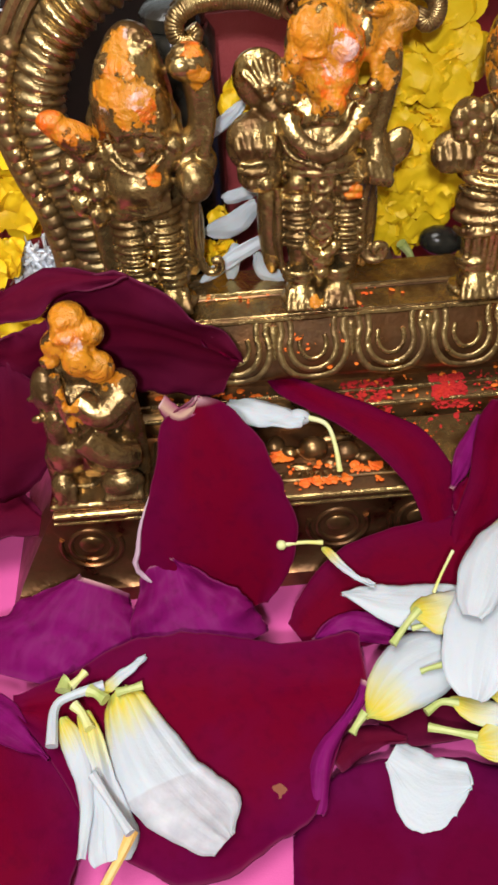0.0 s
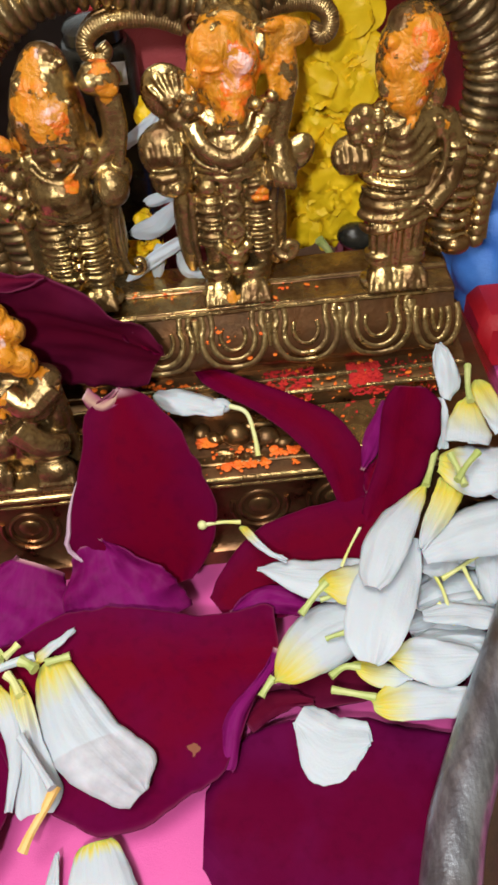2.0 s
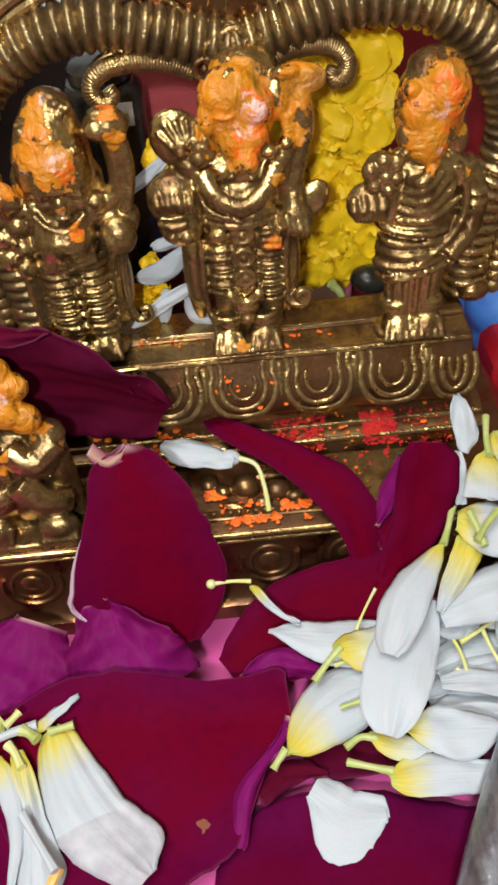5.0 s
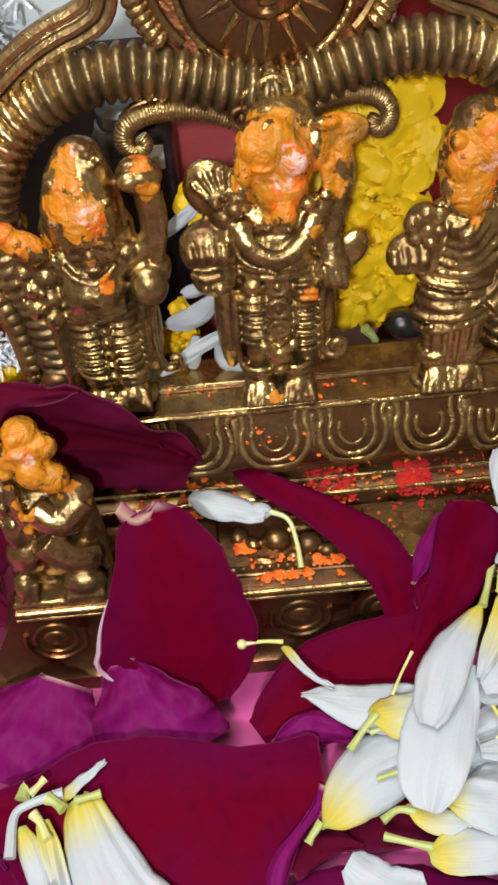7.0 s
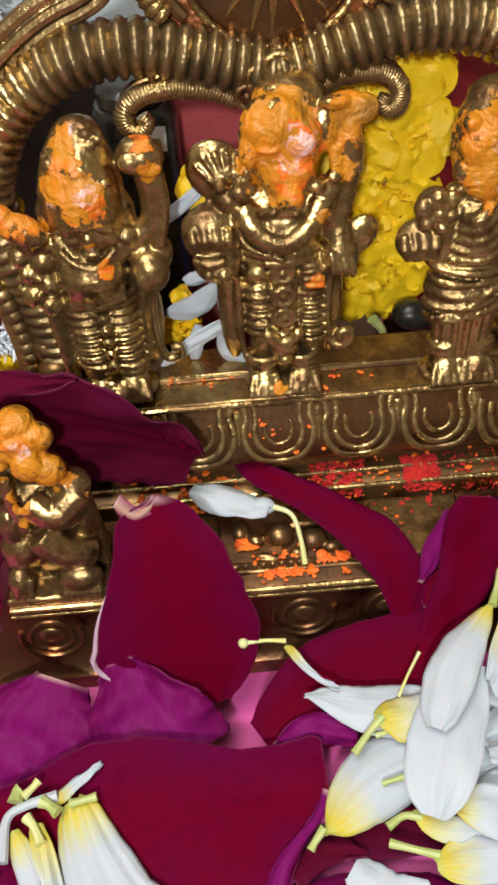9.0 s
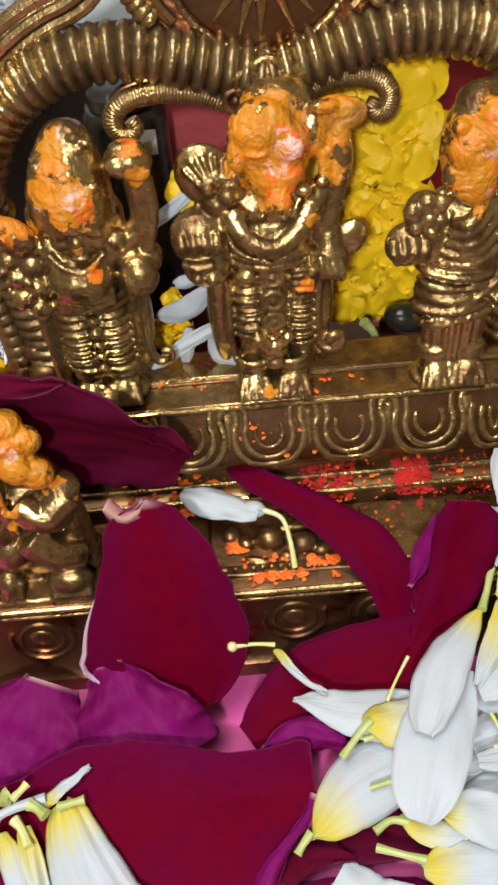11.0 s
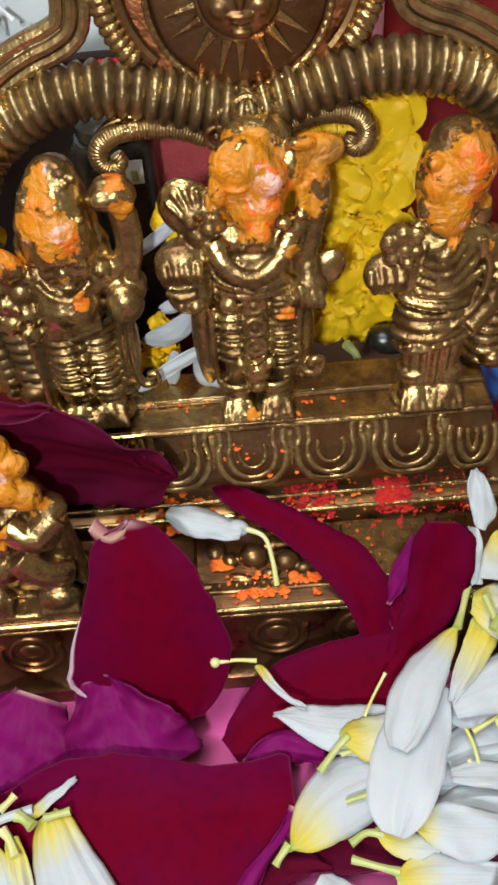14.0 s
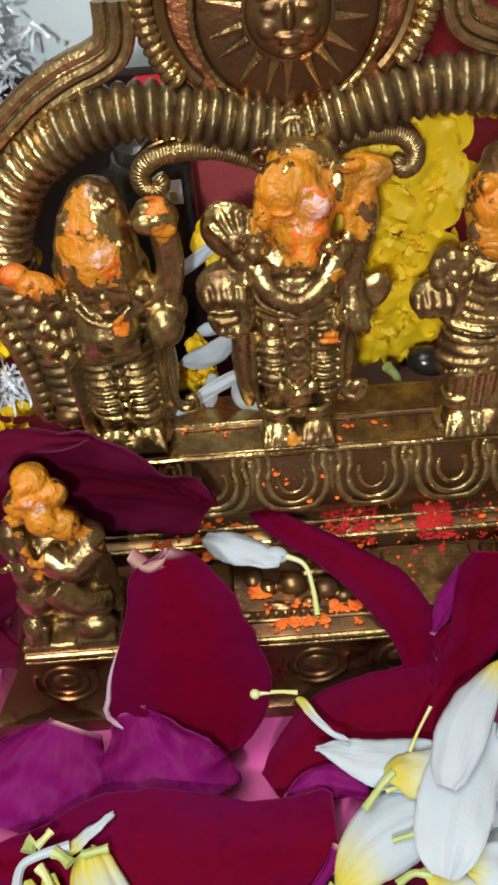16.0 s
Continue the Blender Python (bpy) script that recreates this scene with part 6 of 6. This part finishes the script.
part("folds", folds, LINEN, white)
case = thing("red_case", (5.0, 6.0, 0.0), "glossy red case with a pink edge", "box")
# body red is darkened; shade beside the yellow petals is put into its colour
part("body", Shape().box(2.9, 7.5, 5.6, 7.0, 0.0, 14.0, 0.15), plain("shaded_case_red", (0.22, 0.010, 0.012), (0.16, 0.008, 0.010), 1.0, 0.4, 0.02), case)
part("edge_strip", Shape().box(2.78, 2.98, 5.5, 5.7, 0.0, 14.0, 0.03), plain("pink_strip", (0.70, 0.30, 0.36), (0.62, 0.22, 0.30), 1.0, 0.4), case)
marigold = thing("orange_marigold", (4.2, 5.3, 10.0), "orange marigold against the red case", "flower")
gold = Shape()
rnd = random.Random(8)
for k in range(40):
    a, r = k * 2.4, 0.10 * math.sqrt(k)
    gold.ball((4.0 + r * math.cos(a), 5.3 - 0.15 + 0.02 * k, 10.2 + r * math.sin(a)), (0.2, 0.08, 0.12), (0, math.degrees(a), 0), 8, 5)
part("head", gold, plain("marigold_orange", (0.80, 0.30, 0.01), (0.78, 0.42, 0.02), 2.0, 0.6), marigold)
# added dark sheet: the shade inside the arch, put in as a panel
dark = thing("dark_gap_panel", (-4.6, 4.4, 0.0), "dark panel added for the shade behind the arch", "cloth")
part("panel", Shape().box(-7.5, -1.7, 4.5, 4.7, 0.0, 8.1, 0.08), plain("gap_shade", (0.020, 0.012, 0.010), (0.035, 0.020, 0.016), 1.0, 0.8), dark)
jar = thing("glass_jar", (-2.2, 2.3, 0.0), "dark jar with a printed white label behind the arch", "jar")
part("body", Shape().tube([(-2.05, 2.5, z) for z in (0.0, 0.2, 7.45, 7.6, 7.64)], [0.6, 0.7, 0.7, 0.6, 0.45], 20, up=(0, 1, 0)), BLACK, jar)
part("cap", Shape().tube([(-2.05, 2.5, z) for z in (7.6, 7.65, 7.85, 7.95, 8.0, 8.02)], [0.5, 0.55, 0.55, 0.45, 0.25, 0.02], 20, up=(0, 1, 0)), BLACK, jar)
tag = part("paper_label", Shape().run([(1.86, 7.42), (1.84, 7.36), (1.78, 7.12), (1.76, 7.06), (1.80, 7.05), (1.88, 7.42)], -2.0, -1.52, steps=4), LINEN, jar, "small white printed label")
for k in range(2):
    part("print_bar", Shape().box(-1.92 + 0.2 * k, -1.80 + 0.2 * k, 1.74, 1.775, 7.12, 7.30, 0.01), GREEN, tag)


# ---------------- tray rim ----------------
rim = thing("tray_rim", (2.6, -8.2, 0.0), "worn dark steel tray rim with brown tarnish", "tray")
curve = smooth_line([(6.1, -2.2, 1.5), (4.8, -4.8, 1.5), (3.92, -6.4, 1.5), (3.05, -7.85, 1.5), (2.42, -8.95, 1.5), (2.05, -9.75, 1.5), (1.5, -11.5, 1.5), (1.2, -13.0, 1.5)], 8)
part("rolled_edge", Shape().tube(curve, 0.40, 16, up=(0, 0, 1)), STEEL, rim)
wallshape, n = Shape(), len(curve)
verts = []
for p in curve:
    verts += [(p[0] + 0.30, p[1] - 0.12, 1.55), (p[0] + 1.1, p[1] - 0.4, 0.9), (p[0] + 1.5, p[1] - 0.6, 0.02), (p[0] + 0.1, p[1], 0.02), (p[0] - 0.05, p[1], 1.4)]
faces = [(i * 5 + j, i * 5 + (j + 1) % 5, (i + 1) * 5 + (j + 1) % 5, (i + 1) * 5 + j) for i in range(n - 1) for j in range(5)] + [(0, 1, 2, 3, 4), tuple(range(5 * n - 1, 5 * n - 6, -1))]
part("outer_wall", wallshape.add(verts, faces), STEEL_BROWN, rim)


# ---------------- powder and paste on the pedestal ----------------
def specks(name, material, label, spots, seed):
    rnd = random.Random(seed)
    s = Shape()
    for x0, x1, y0, y1, height, count, size in spots:
        for _ in range(count):
            x, y = rnd.uniform(x0, x1), rnd.uniform(y0, y1)
            z = height if not callable(height) else height(y)
            r = size * 0.8 * rnd.uniform(0.35, 1.2) ** 1.6
            s.ball((x, y, z), (r * rnd.uniform(0.7, 1.6), r * rnd.uniform(0.6, 1.2), r * 0.4), (rnd.uniform(-15, 15), rnd.uniform(-15, 15), rnd.uniform(0, 180)), 8, 5)
    return solid(name, s, material, (0, -1.5, 2.3), label, "powder", kind="stuff")


def step_height(y):
    return float(np.interp(y, [-1.75, -1.6, -1.5, -1.3, -1.05], [2.13, 2.16, 2.34, 2.47, 2.54]))


def front_height(y):
    return float(np.interp(y, [-1.36, -1.28, -1.14, -0.98], [3.02, 3.3, 3.6, 3.88]))


specks("orange_specks", PASTE, "orange paste flakes scattered over the brass pedestal", (
    (-2.9, -1.2, -1.6, -1.1, step_height, 60, 0.07), (0.2, 4.0, -1.7, -1.05, step_height, 90, 0.05), (-0.9, 0.9, -3.2, -2.4, 2.06, 40, 0.05), (-0.98, -0.66, -2.48, -2.26, 2.06, 60, 0.07), (-0.55, 0.25, -3.08, -2.92, 2.05, 70, 0.07), (0.35, 0.85, -2.86, -2.70, 2.07, 60, 0.07), (-0.4, 0.1, -2.74, -2.62, 2.1, 20, 0.05), (-1.4, -0.6, -0.6, -0.1, 4.05, 8, 0.05), (0.5, 1.6, -0.85, -0.2, 4.04, 12, 0.05), (-2.0, -1.8, -0.45, -0.25, 4.06, 5, 0.06), (1.4, 2.7, -2.8, -1.8, 2.15, 9, 0.05), (-0.6, 0.7, -1.05, -0.8, 3.98, 14, 0.04), (-0.8, 1.0, -1.34, -1.0, front_height, 26, 0.06), (-1.9, -0.9, -1.7, -1.2, step_height, 30, 0.08)), 3)
specks("red_powder", KUMKUM, "red vermilion powder heaped on the brass steps", (
    (2.05, 2.55, -1.55, -1.15, step_height, 260, 0.07), (2.0, 2.6, -1.62, -1.12, step_height, 420, 0.05), (0.4, 1.3, -1.6, -1.1, step_height, 240, 0.05), (2.6, 4.1, -1.7, -1.1, step_height, 200, 0.03), (0.2, 0.9, -0.9, -0.5, 4.02, 14, 0.05), (1.2, 2.6, -2.2, -1.7, 2.14, 16, 0.06)), 5)
